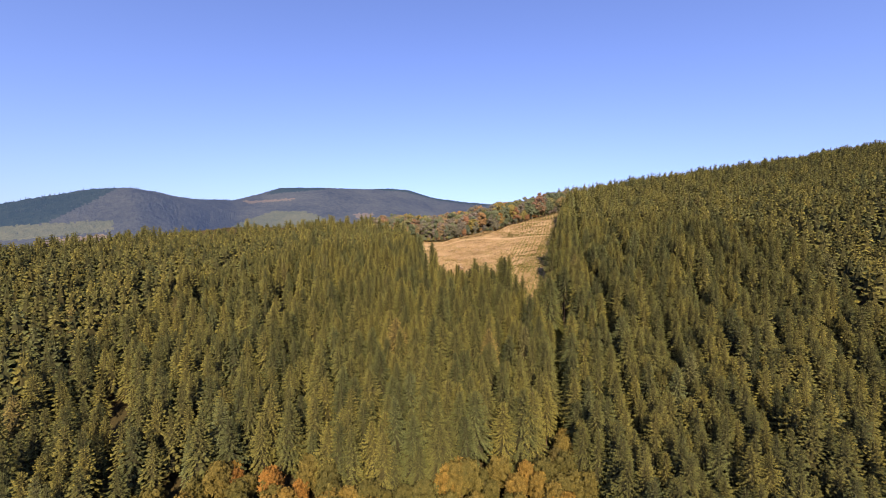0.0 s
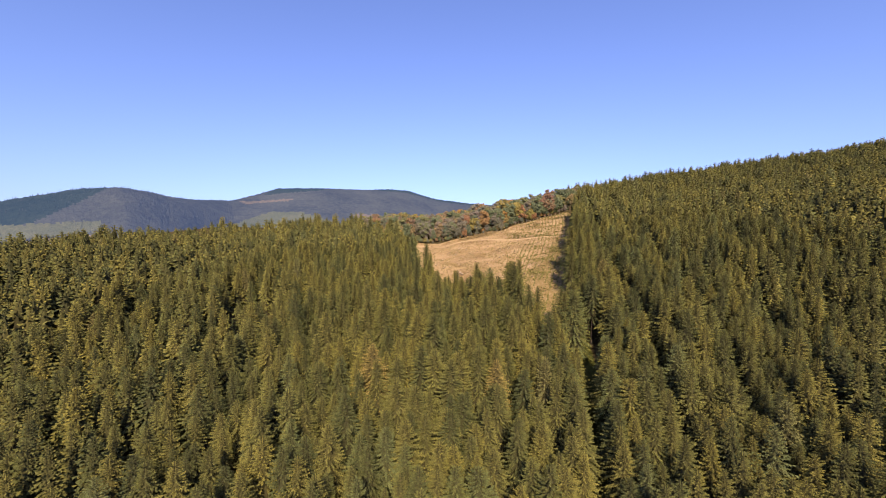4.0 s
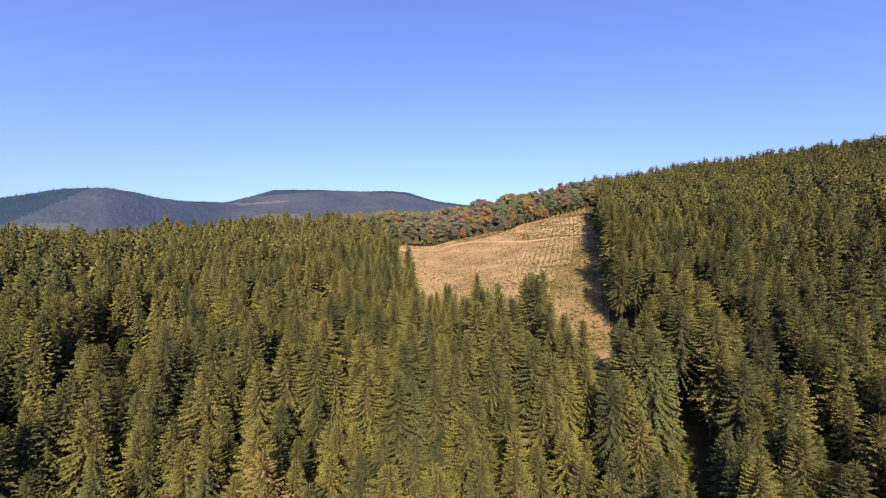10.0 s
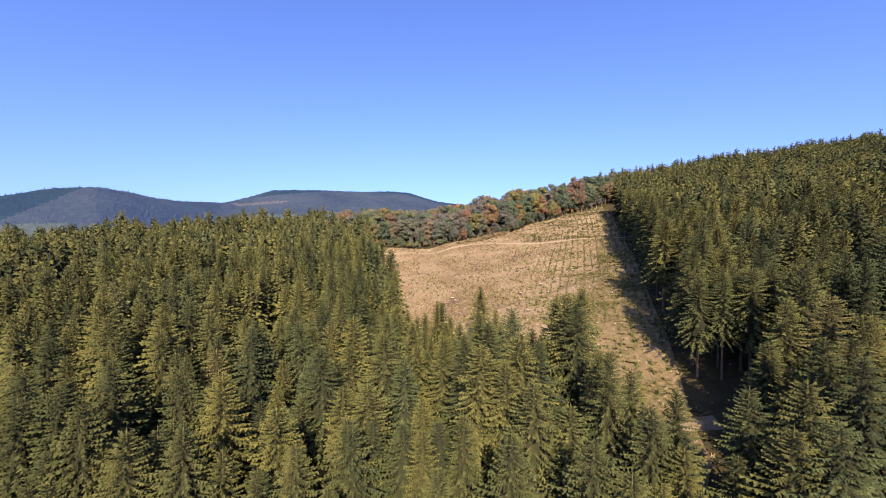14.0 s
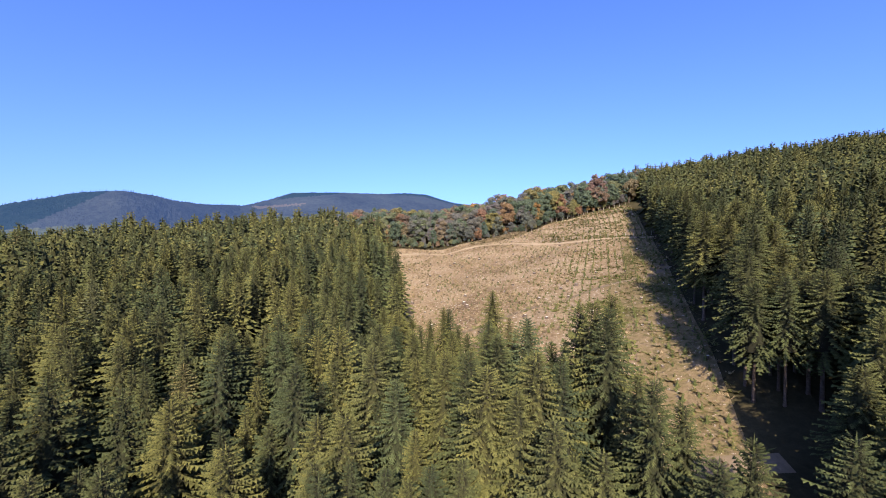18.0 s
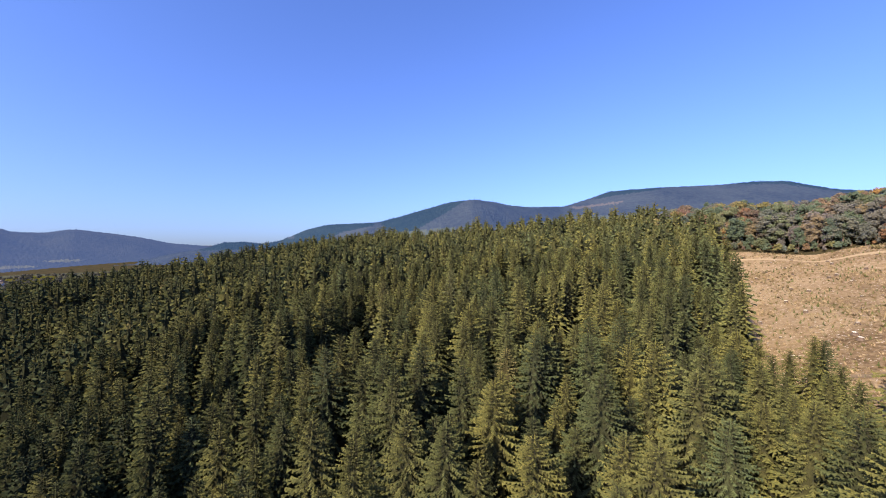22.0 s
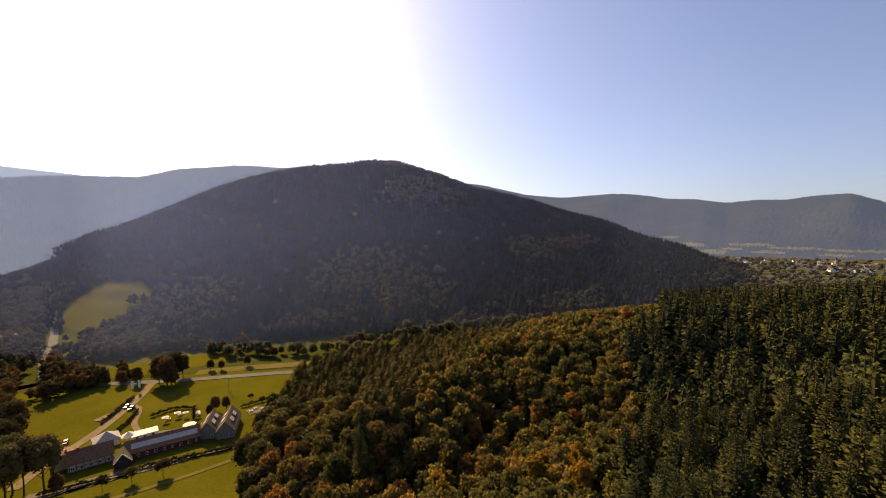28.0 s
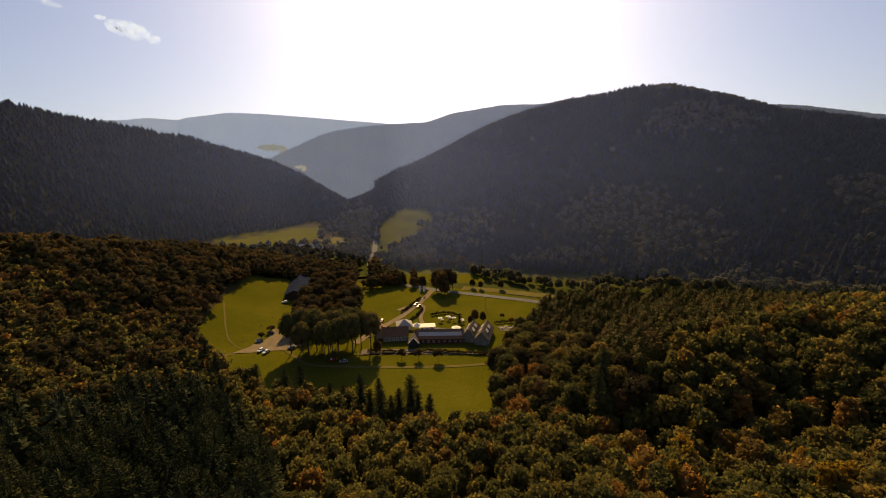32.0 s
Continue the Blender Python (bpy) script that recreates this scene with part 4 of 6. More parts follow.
for q in along_line([(-68, 385), (-38, 385), (50, 389), (62, 400), (119, 421), (132, 427)], 5.2, 1.6, 63):
    leafy("oak", MESH_OAK, q[0], q[1], rng.uniform(5.5, 12.5), "slender young oak at the edge of the clearing", "oaks behind the clearing", (0.7, 1.1))
for qx, qy, h in ((121, 421, 17), (126, 427, 20), (131, 424, 19), (134, 434, 21), (127, 438, 20), (139, 440, 20)):
    leafy("oak", MESH_OAK, qx, qy, h, "broad oak in rusty and green autumn leaf", "oaks behind the clearing", (1.0, 1.3))
under = scatter(-72, 138, 378, 440, 3.2, 61)
lip = np.interp(under[:, 0], [-70, -38, 50, 62, 119, 134], [381, 381, 386, 398, 419, 424])
under = under[(under[:, 1] > lip) & (under[:, 1] < lip + 9 + 24 * (under[:, 0] > 96))]
thick_end = scatter(112, 146, 418, 452, 4.0, 64)
forest("thicket", L_MID, thick_end[thick_end[:, 1] > 424 + 0.35 * (thick_end[:, 0] - 119)], (5, 9), (1.0, 1.4), M_OAK, "dense green and brown thicket behind the oaks", "bushes", 65)
forest("undergrowth", L_SMALL, under, (1.6, 5.4), (0.8, 1.3), M_OAK, "low bushes and saplings under the oaks", "bushes", 62)

# the slope below the spruces, down to the lawn
p = scatter(-330, 260, -60, 112, 5.3, 7, 0.45)
x, y = p[:, 0], p[:, 1]
south = np.interp(x, SOUTH_X, SOUTH_Y) + 5 * np.sin(x * 0.09)
p = p[(y < south) & ~inside(x, y, LAWN) & ~inside(x, y, YOUNG) & ~inside(x, y, BELT) & ((height(x, y) > 1.5) | (x > 20))]
order = np.argsort(np.hypot(p[:, 0] - 14, p[:, 1] - 147))
for q in p[order[:170]]:
    leafy("autumn_tree", MESH_LEAFY, q[0], q[1], rng.uniform(10, 15) * (0.72 if q[1] < 48 else 1), "broadleaved tree in green and yellow autumn leaf", "autumn trees below the spruces", (0.7, 1.1))
for q in scatter(-62, 0, -90, 32, 6.4, 23):
    if inside(q[0], q[1], BELT) and not (height(*q) > 1.5 and not inside(q[0], q[1], YOUNG) and q[1] > 34):
        leafy("autumn_tree", MESH_DARK if rng.rand() < 0.4 else MESH_LEAFY, q[0], q[1], rng.uniform(11, 17), "round broadleaved tree at the edge of the lawn", "autumn trees beside the lawn", (1.0, 1.3))
for qx, qy, h in ((36, 118, 9), (34, 112, 12), (32.5, 106, 13), (30, 100, 13), (36.5, 110, 10), (31, 108, 12), (28, 98, 13)):
    leafy("autumn_tree", MESH_LEAFY, qx, qy, h, "slim yellow-green birch growing in the ride", "autumn trees in the ride", (0.8, 1.0))
for qx, qy, h in ((-53, 52, 15), (-63, 42, 13), (-50, 60, 16), (-40, 70, 15), (-69, 48, 13), (-72, 74, 17), (-79, 72, 16), (-85, 78, 17), (-74, 86, 18), (-51, 80, 14), (-84, 56, 13), (-35, 50, 12)):
    leafy("birch", MESH_BIRCH, qx, qy, h, "slender birch in bright golden autumn leaf", "birches in the autumn wood", (0.85, 1.1))
forest("autumn_wood", L_MID, p[order[170:760]], (10, 15.5), (0.72, 1.05), M_LEAF, "mixed wood in green and yellow autumn leaf", "wood", 9)
forest("autumn_wood_far", L_SMALL, p[order[760:]], (10, 15), (0.80, 1.1), M_LEAF, "mixed autumn wood farther along the slope", "wood", 10)
q = scatter(-240, 0, -140, 30, 6.2, 21)
q = q[inside(q[:, 0], q[:, 1], YOUNG)]
forest("young_conifers", [spruce_crown(90, 2, 80 + i, 0.06, 0.23, 0.34, 0.8, 0.48) for i in range(3)], q, (8, 13), (1.5, 2.1), M_YOUNG, "young soft green conifers beside the lawn", "wood", 22)


# the eastern slope and the hills beyond the valley
def on_hill(line, step, seed):
    pts = np.array(line)
    w = pts[:, 3].max()
    q = scatter(pts[:, 0].min() - w, pts[:, 0].max() + w, pts[:, 1].min() - w, pts[:, 1].max() + w, step, seed)
    q = q[along(q[:, 0], q[:, 1], line) > 2.5]
    # the far side of the crest is left bare
    a = np.array([(math.degrees(math.atan2(OUT[0] - p[0], p[1] - OUT[1])) % 360, math.hypot(p[0] - OUT[0], p[1] - OUT[1])) for p in line])
    a = a[a[:, 0].argsort()]
    b = np.degrees(np.arctan2(OUT[0] - q[:, 0], q[:, 1] - OUT[1])) % 360
    return q[np.hypot(q[:, 0] - OUT[0], q[:, 1] - OUT[1]) < np.interp(b, a[:, 0], a[:, 1]) + 45]


q = on_hill(EAST, 6.6, 11)
q = q[(q[:, 1] < 60) & ~inside(q[:, 0], q[:, 1], LAWN) & (q[:, 0] < 330) & (q[:, 1] > -330)]
near_wood = (q[:, 0] < 230) & (q[:, 1] > -200)
forest("eastern_wood_near", L_SMALL, q[near_wood], (11, 17), (0.95, 1.3), M_DARKLEAF, "dark mixed wood beside the lawn", "wood", 18, 0.8)
forest("eastern_wood", L_LOW, q[~near_wood], (11, 17), (0.95, 1.3), M_DARKLEAF, "dark mixed wood above the lawn", "wood", 12, 1.2)
q = on_hill(HILL_A, 7.4, 13)
q = q[~inside(q[:, 0], q[:, 1], MEADOW_FAR)]
tops = [spruce_crown(14, 1, 35, 0.05, 0.23, 0.6), spruce_crown(14, 1, 36, 0.05, 0.19, 0.6)]
lean = np.zeros(len(q))      # where broadleaved trees stand among the spruces
for cx, cy, rx, ry in ((-185, -285, 75, 60), (-215, -225, 60, 45), (-440, -250, 60, 40), (-540, -262, 90, 26), (-235, -146, 36, 16), (-370, -126, 70, 24), (-380, -450, 90, 60), (-30, -330, 40, 70), (-95, -220, 60, 22), (-440, -600, 80, 40), (-520, -560, 70, 30)):
    lean = np.maximum(lean, 1 - ((q[:, 0] - cx) / rx) ** 2 - ((q[:, 1] - cy) / ry) ** 2)
pale = rng.rand(len(q)) < np.clip(lean * 1.3, 0.012, 0.75)
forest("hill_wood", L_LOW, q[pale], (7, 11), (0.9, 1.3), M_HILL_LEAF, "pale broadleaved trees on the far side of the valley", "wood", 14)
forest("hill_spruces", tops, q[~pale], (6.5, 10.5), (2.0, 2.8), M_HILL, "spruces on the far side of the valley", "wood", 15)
q = on_hill(HILL_D, 7.8, 16)
q = q[~inside(q[:, 0], q[:, 1], MEADOW_EAST)]
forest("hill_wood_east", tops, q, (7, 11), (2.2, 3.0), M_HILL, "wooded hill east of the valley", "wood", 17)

# trees on the valley floor: hedgerows, stream banks and spinneys
stream = along_line([(-20, -205), (-70, -165), (-110, -150), (-170, -150), (-240, -128), (-330, -90)], 3.2, 5.0, 31)
forest("stream_trees", L_MID, stream, (7, 12), (1.0, 1.35), M_PALE, "pale green willows along the stream", "wood", 32)
strip_wood = along_line([(-160, -116), (-184, -106), (-212, -98), (-240, -84), (-290, -60)], 2.4, 4.5, 46)
forest("stream_spruces", S_LOW, strip_wood, (11, 15), (1.3, 1.7), M_SPRUCE_FAR, "narrow strip of dark spruces by the stream", "wood", 47)
FOOT = [(62, -244), (-10, -242), (-60, -206), (-120, -196), (-104, -260), (-24, -350), (14, -372), (36, -350), (62, -336)]      # the wood at the foot of the hill
BANKS = [(38, -180), (50, -172), (62, -165), (100, -186), (138, -204), (200, -240), (196, -268), (130, -254), (92, -240), (74, -238), (52, -206)]      # the trees along the road
ROADSIDE = [(88, -262), (96, -330), (100, -420), (110, -540), (160, -540), (150, -440), (126, -416), (112, -366), (128, -330), (122, -290)]
wood = scatter(-125, 205, -545, -160, 6.6, 48, 0.45)
foot = wood[inside(wood[:, 0], wood[:, 1], FOOT)]
dark_foot = foot[:, 0] < 12
back = np.concatenate([along_line([(62, -186), (40, -182), (14, -180)], 3.6, 4, 33), along_line([(84, -200), (110, -212), (140, -200), (166, -182)], 2.6, 8, 34),
                       along_line([(80, -215), (70, -262), (66, -300)], 3.2, 8, 35), along_line([(92, -250), (96, -320), (104, -420), (118, -520)], 1.7, 13, 36),
                       along_line([(120, -240), (160, -290), (180, -360)], 1.6, 18, 37), along_line([(30, -240), (8, -260), (10, -330), (-4, -420)], 3.2, 7, 38),
                       along_line([(130, -420), (170, -480), (150, -600)], 2.5, 26, 39), along_line([(140, -300), (220, -330), (270, -350)], 1.5, 16, 40),
                       along_line([(50, -238), (0, -240), (-44, -208)], 2.4, 5, 45), wood[inside(wood[:, 0], wood[:, 1], BANKS)]])
back = back[~inside(back[:, 0], back[:, 1], MEADOW_FAR) & ~inside(back[:, 0], back[:, 1], MEADOW_EAST) & (np.abs(back[:, 0] - np.interp(-back[:, 1], [200, 262, 317, 375, 438, 520], [76, 78, 81, 87, 101, 110])) > 5)]
misty = inside(back[:, 0], back[:, 1], ROADSIDE) | (back[:, 1] < -262)
haze_wood = np.concatenate([back[misty], foot[~dark_foot], wood[inside(wood[:, 0], wood[:, 1], ROADSIDE)], np.array([(28, -385), (30, -389), (26, -390), (18, -376), (15, -380), (19, -384), (16, -372)])])
forest("roadside_wood", L_SMALL, haze_wood, (7, 13), (0.9, 1.25), M_HILL_LEAF, "trees along the valley road, greyed for haze", "wood", 44, 0.6)
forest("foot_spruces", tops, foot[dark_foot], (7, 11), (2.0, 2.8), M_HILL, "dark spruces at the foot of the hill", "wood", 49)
back = back[~misty]
forest("valley_trees", L_SMALL, back, (8, 15), (0.9, 1.25), M_DARKLEAF, "dark broadleaved trees and hedgerows on the valley floor", "wood", 41, 1.4)
for q in scatter(44, 100, -74, -44, 7.2, 42):
    if abs((q[1] + 58) / 13) ** 2 + abs((q[0] - 68) / 24) ** 2 < 1:
        leafy("grove_tree", MESH_GROVE, q[0], q[1], rng.uniform(20, 26), "tall dark tree of the grove by the car park", "grove on the lawn", (0.7, 0.95))
for q in scatter(58, 112, -180, -82, 9.0, 43):
    if q[0] < 108 - (q[1] + 180) * 0.05 and q[0] > np.interp(q[1], [-180, -82], [78, 60]):
        leafy("park_tree", MESH_DARK, q[0], q[1], rng.uniform(13, 20), "round dark green park tree", "park trees behind the grove")
for qx, qy, h in ((7, -152, 21), (3, -158, 22), (11, -160, 20), (-2, -164, 17), (5, -146, 15), (-18, -166, 9), (-24, -162, 8), (-40, -160, 9), (-60, -168, 9), (-76, -160, 8), (22, -168, 12), (30, -172, 10), (-12, -93, 10), (-17, -92, 9), (-9, -88, 8), (44, -53, 9)):
    leafy("park_tree", MESH_DARK, qx, qy, h, "dark round tree beside the hotel drive", "park trees by the drive")
for qx, qy, h in ((30.8, -45.9, 6), (22.1, -45.3, 6.5), (12.3, -42.7, 7), (-34, -88, 5), (-40, -86, 4.5), (-46, -90, 5), (-30, -98, 4), (-52, -96, 4), (114, -76, 5), (112, -86, 5), (108, -95, 4), (134, -44, 3), (138, -42, 2.5)):
    leafy("small_tree", MESH_FRUIT, qx, qy, h, "small round fruit tree standing on the lawn", "small trees on the lawn")
for qx, qy, h in ((68, -4, 14), (42, 8, 14), (35, 9, 13), (23, 14, 15), (60, 3, 9), (30, 15, 10), (-44, 20, 16), (-40, 26, 14), (100, -4, 12), (27, 16, 12), (46, 10, 9), (38, 12, 11), (33, 20, 13), (20, 20, 12), (49, 6, 11), (55, 2, 10), (76, -8, 12), (90, -14, 11), (112, -24, 12), (122, -34, 13), (16, 22, 12), (-2, -89, 5.5)):
    tree("edge_spruce", MESH_SPRUCE[qx % 3], MESH_TRUNK, qx, qy, h * 1.5, 1.15, qx * 40, "dark pointed spruce at the edge of the lawn", "tree", "spruces at the lawn")

# ---- clearing: stumps, saplings, tufts, posts ----
M_CUT = plain("pale_cut_wood", (0.74, 0.66, 0.50), 0.8, 0.1, grain=20)
M_POST = plain("weathered_post", (0.42, 0.36, 0.28), 0.85, 0.1, grain=12)
M_TUFT = foliage("dry_tufts", [(0.0, (0.24, 0.17, 0.095)), (0.4, (0.40, 0.30, 0.175)), (0.7, (0.30, 0.235, 0.13)), (0.85, (0.17, 0.14, 0.06)), (0.93, (0.12, 0.085, 0.05)), (1.0, (0.13, 0.13, 0.045))], 0.25, 1.2, None, None, 0)
M_GRASS = foliage("green_grass_tufts", [(0.0, (0.105, 0.115, 0.032)), (0.5, (0.15, 0.148, 0.045)), (1.0, (0.21, 0.185, 0.075))], 0.25, 0.8, None, None, 0)
M_SAPLING = foliage("sapling_needles", [(0.0, (0.085, 0.095, 0.032)), (0.6, (0.120, 0.122, 0.044)), (1.0, (0.16, 0.135, 0.055))], 0.2)
strip("road_clearing_track", [(33, 195), (44, 197.5), (53, 197.3)], 3.0, M_DIRT, 0.42, 1.5)
# dark floor strip laid where the stand's shadow falls, to deepen it
strip("ground_litter", [(52, 180), (54, 196)] + [(px + 3.5, py) for px, py in FIELD[6:13]], 11.0, M_FLOOR, 0.34)
for k in range(3):
    strip("ground_verge", [(px - 5 - 6.4 * k, py) for px, py in FIELD[5 + k:12 - k]], 6.6, M_VERGE, 0.38 - 0.02 * k, 2.0)
strip("ground_ride", [(rx - 0.7, ry) for rx, ry in zip(RIDE_X[:6], RIDE_Y)], 5.0, M_ROUGH, 0.2)
UPPER_TRACK = [(-28, 366), (13, 371), (41, 360), (71, 338), (99, 329)]
strip("road_upper_track", UPPER_TRACK, 2.6, M_TRACK, 0.42, 2.0)
strip("road_lower_track", [(10, 250), (32, 259), (47, 267), (66, 270), (77, 276)], 1.6, M_DIRT, 0.40, 2.0)


def stump_shape():
    v, f, n = [], [], 9
    for r, z in ((0.50, 0.0), (0.34, 0.12), (0.29, 0.42)):
        v += [(r * (1 + 0.16 * math.sin(k * 2.7)) * math.cos(6.283 * k / n), r * (1 + 0.16 * math.cos(k * 3.1)) * math.sin(6.283 * k / n), z) for k in range(n)]
    for i in range(2):
        f += [(i * n + k, i * n + (k + 1) % n, (i + 1) * n + (k + 1) % n) for k in range(n)] + [(i * n + k, (i + 1) * n + (k + 1) % n, (i + 1) * n + k) for k in range(n)]
    top = [(0.285 * (1 + 0.16 * math.sin(k * 2.7)) * math.cos(6.283 * k / n), 0.285 * (1 + 0.16 * math.cos(k * 3.1)) * math.sin(6.283 * k / n), 0.425 + 0.03 * math.sin(k)) for k in range(n)] + [(0, 0, 0.43)]
    return (np.array(v), np.array(f)), (np.array(top), np.array([(k, (k + 1) % n, n) for k in range(n)]))


side_shape, top_shape = stump_shape()
MESH_STUMP, MESH_CUT = shape_mesh("stump_side", side_shape, M_BARK), shape_mesh("stump_top", top_shape, M_CUT)
count = 0
for q in scatter(-36, 118, 214, 410, 10.0, 51, 0.48):
    if inside(q[0], q[1], FIELD) and count < 190 and rng.rand() < 0.75:
        ob = new("tree_stump")
        k = rng.uniform(0.8, 1.7)
        ob.matrix_basis = pose(q[0], q[1], float(height(*q)) + 0.2, rng.uniform(-6, 6), rng.uniform(-6, 6), rng.uniform(0, 360)) @ Matrix.Diagonal((k, k, k, 1))
        for n, me in (("bark", MESH_STUMP), ("cut_face", MESH_CUT)):
            o = new(n, me)
            o.parent = ob
        tagged(ob, "pale cut tree stump in dry grass", "stump", "stumps in the clearing")
        count += 1
rows = []
for i in range(52):
    b = np.arange(0, 215, 2.7)
    r = np.random.RandomState(100 + i)
    edge_x = np.interp(200 + b, [196, 226, 276, 318, 376, 416], [50, 61, 78, 92, 110, 119])
    rows.append(np.column_stack([edge_x - 3 - i * 2.8 + r.normal(0, 0.15, len(b)), 200 + b + r.normal(0, 0.25, len(b))])[r.rand(len(b)) < 0.96 - i * 0.021])
rows = np.concatenate(rows)
rows = rows[inside(rows[:, 0], rows[:, 1], FIELD) & (np.abs(rows[:, 1] - np.interp(rows[:, 0], *zip(*UPPER_TRACK))) > 1.8)]
near_edge = np.interp(rows[:, 1], [196, 226, 276, 318, 376, 416], [50, 61, 78, 92, 110, 119]) - rows[:, 0] < 34
sapling_shapes = [spruce_crown(11, 1, 90 + i, 0.03, 0.40, 0.7) for i in range(3)]
forest("planted_saplings", sapling_shapes, rows[near_edge], (0.8, 1.6), (0.9, 1.25), M_SAPLING, "rows of knee-high green spruce saplings beside the stand", "saplings", 50, -0.2)
forest("spruce_saplings", sapling_shapes, rows[~near_edge], (0.5, 1.25), (0.8, 1.2), M_SAPLING, "rows of young spruce saplings in the clearing", "saplings", 52, -0.2)


def tuft_shape(seed):
    r = np.random.RandomState(seed)
    v, f = [], []
    for i in range(7):
        a, l = r.uniform(0, 6.28), r.uniform(0.5, 1.1)
        o, s = np.array((math.cos(a), math.sin(a), 0)), np.array((-math.sin(a), math.cos(a), 0))
        f.append((len(v), len(v) + 1, len(v) + 2))
        v += [o * 0.1 + s * 0.22, o * 0.1 - s * 0.22, o * r.uniform(0.5, 1.0) + np.array((0, 0, l))]
    return np.array(v), np.array(f)


tufts = scatter(-40, 120, 186, 416, 1.25, 53, 0.5)
tufts = tufts[inside(tufts[:, 0], tufts[:, 1], FIELD) & (np.abs(tufts[:, 1] - np.interp(tufts[:, 0], *zip(*UPPER_TRACK))) > 1.6)]
tufts = tufts[rng.rand(len(tufts)) < 0.25 + 0.75 * (np.sin(tufts[:, 0] * 0.21 + np.sin(tufts[:, 1] * 0.13) * 2) * np.sin(tufts[:, 1] * 0.27) > -0.15)]
gap = np.interp(tufts[:, 1], [184, 196, 226, 276, 318, 376, 416], [46, 50, 61, 78, 92, 110, 119]) - tufts[:, 0]
lush = rng.rand(len(tufts)) < np.clip(1.45 - gap / 34, 0.03, 0.97) * (0.4 + 0.6 * (np.sin(tufts[:, 0] * 0.31) * np.sin(tufts[:, 1] * 0.12 + 1) > -0.3)) * np.clip((330 - tufts[:, 1]) / 60, 0.35, 1)
lush |= (tufts[:, 0] > 52) & (tufts[:, 1] > np.interp(tufts[:, 0], *zip(*UPPER_TRACK))) & (rng.rand(len(tufts)) < 0.5)
forest("green_grass_tufts", [tuft_shape(20 + i) for i in range(4)], tufts[lush], (0.3, 0.75), (1.7, 2.8), M_GRASS, "patches of green grass along the shaded side of the clearing", "grass", 59, -0.2)
tufts = tufts[~lush]
sticks = tufts[rng.rand(len(tufts)) < 0.05] + 0.3
forest("cut_branches", [(np.array([(-1.0, -0.05, 0.1), (1.0, 0.0, 0.25), (-1.0, 0.05, 0.1), (-0.9, 0.0, 0.22), (0.3, 0.3, 0.16), (0.35, 0.35, 0.2), (-0.2, -0.03, 0.2)]), np.array([(0, 1, 2), (0, 1, 3), (2, 1, 3), (4, 5, 6)]))], sticks, (0.35, 0.8), (0.8, 1.3), M_POST, "pale cut branches lying in the dry grass", "brash", 60, -0.2)
forest("dry_grass_tufts", [tuft_shape(i) for i in range(4)], tufts, (0.3, 0.8), (0.9, 1.5), M_TUFT, "dry straw-coloured grass tufts and brash", "grass", 54, -0.2)
fence = new("post_fence")
tagged(fence, "row of weathered wooden posts along the upper clearing", "fence")
bm = bmesh.new()
bmesh.ops.create_cone(bm, cap_ends=True, segments=7, radius1=0.09, radius2=0.07, depth=2.1, matrix=Matrix.Translation((0, 0, 0.9)))
first = part("post", bm, M_POST, fence)
for line in ([(46, 382), (60, 384), (80, 385), (110, 384)], [(64, 397), (92, 408), (118, 415)], [(49, 361), (71, 342), (99, 334)]):
    for q in along_line(line, 3.4, 0.15, 55):
        o = new("post", first.data)
        o.parent, o.location = fence, (q[0], q[1], float(height(*q)) + 0.2)
        o.rotation_euler = (rng.uniform(-0.05, 0.05), rng.uniform(-0.05, 0.05), 0)
first.location = (44, 381.5, float(height(44, 381.5)) + 0.2)
bank = scatter(12, 52, 370, 394, 1.1, 57, 0.5)
forest("brash_heap", [tuft_shape(9)], bank[np.hypot((bank[:, 0] - 32) / 16, (bank[:, 1] - 381 - 0.2 * (bank[:, 0] - 32)) / 6.5) < 1], (0.8, 1.9), (1.0, 1.6), M_TUFT, "heap of dry brash and bracken at the field edge", "brash", 58)
bush = np.array([(46, 386), (48, 388), (45, 389), (50, 391), (57, 394), (72, 401), (84, 407), (-30, 384), (-20, 386)])
for q in bush:
    leafy("bush", MESH_OAK, q[0], q[1], rng.uniform(4, 7), "rounded dark bush at the edge of the clearing", "bushes by the clearing", (1.2, 1.5))

# ---- valley: roads, hotel, hall, cars, village ----
M_PLASTER = plain("white_plaster", (0.50, 0.46, 0.39), 0.85, 0.2, grain=0.7, vary=0.12)
M_STONEWALL = plain("grey_rubble_wall", (0.24, 0.22, 0.19), 0.9, 0.1, grain=2.0, vary=0.35)
M_TIMBER = plain("dark_timber", (0.055, 0.038, 0.026), 0.8, 0.2, grain=5)
M_SLATE = plain("grey_slate", (0.080, 0.062, 0.048), 0.85, 0.12, grain=1.3, vary=0.3)
M_PALE_SLATE = plain("pale_grey_slate", (0.30, 0.28, 0.26), 0.8, 0.2, grain=1.3, vary=0.25)
M_TILE = plain("brown_roof_tiles", (0.20, 0.095, 0.050), 0.75, 0.25, grain=1.2, vary=0.3)
M_DARKROOF = plain("blue_black_metal_roof", (0.018, 0.024, 0.042), 1.0, 0.0, grain=0.6, vary=0.3)
M_REDWALL = plain("dark_red_boards", (0.13, 0.045, 0.032), 0.8, 0.2, grain=4)
M_WHITE = plain("white_paint", (0.80, 0.79, 0.76), 0.5, 0.3, vary=0.06)
M_GLASS = plain("window_glass", (0.05, 0.06, 0.07), 0.08, 0.6, vary=0.1)
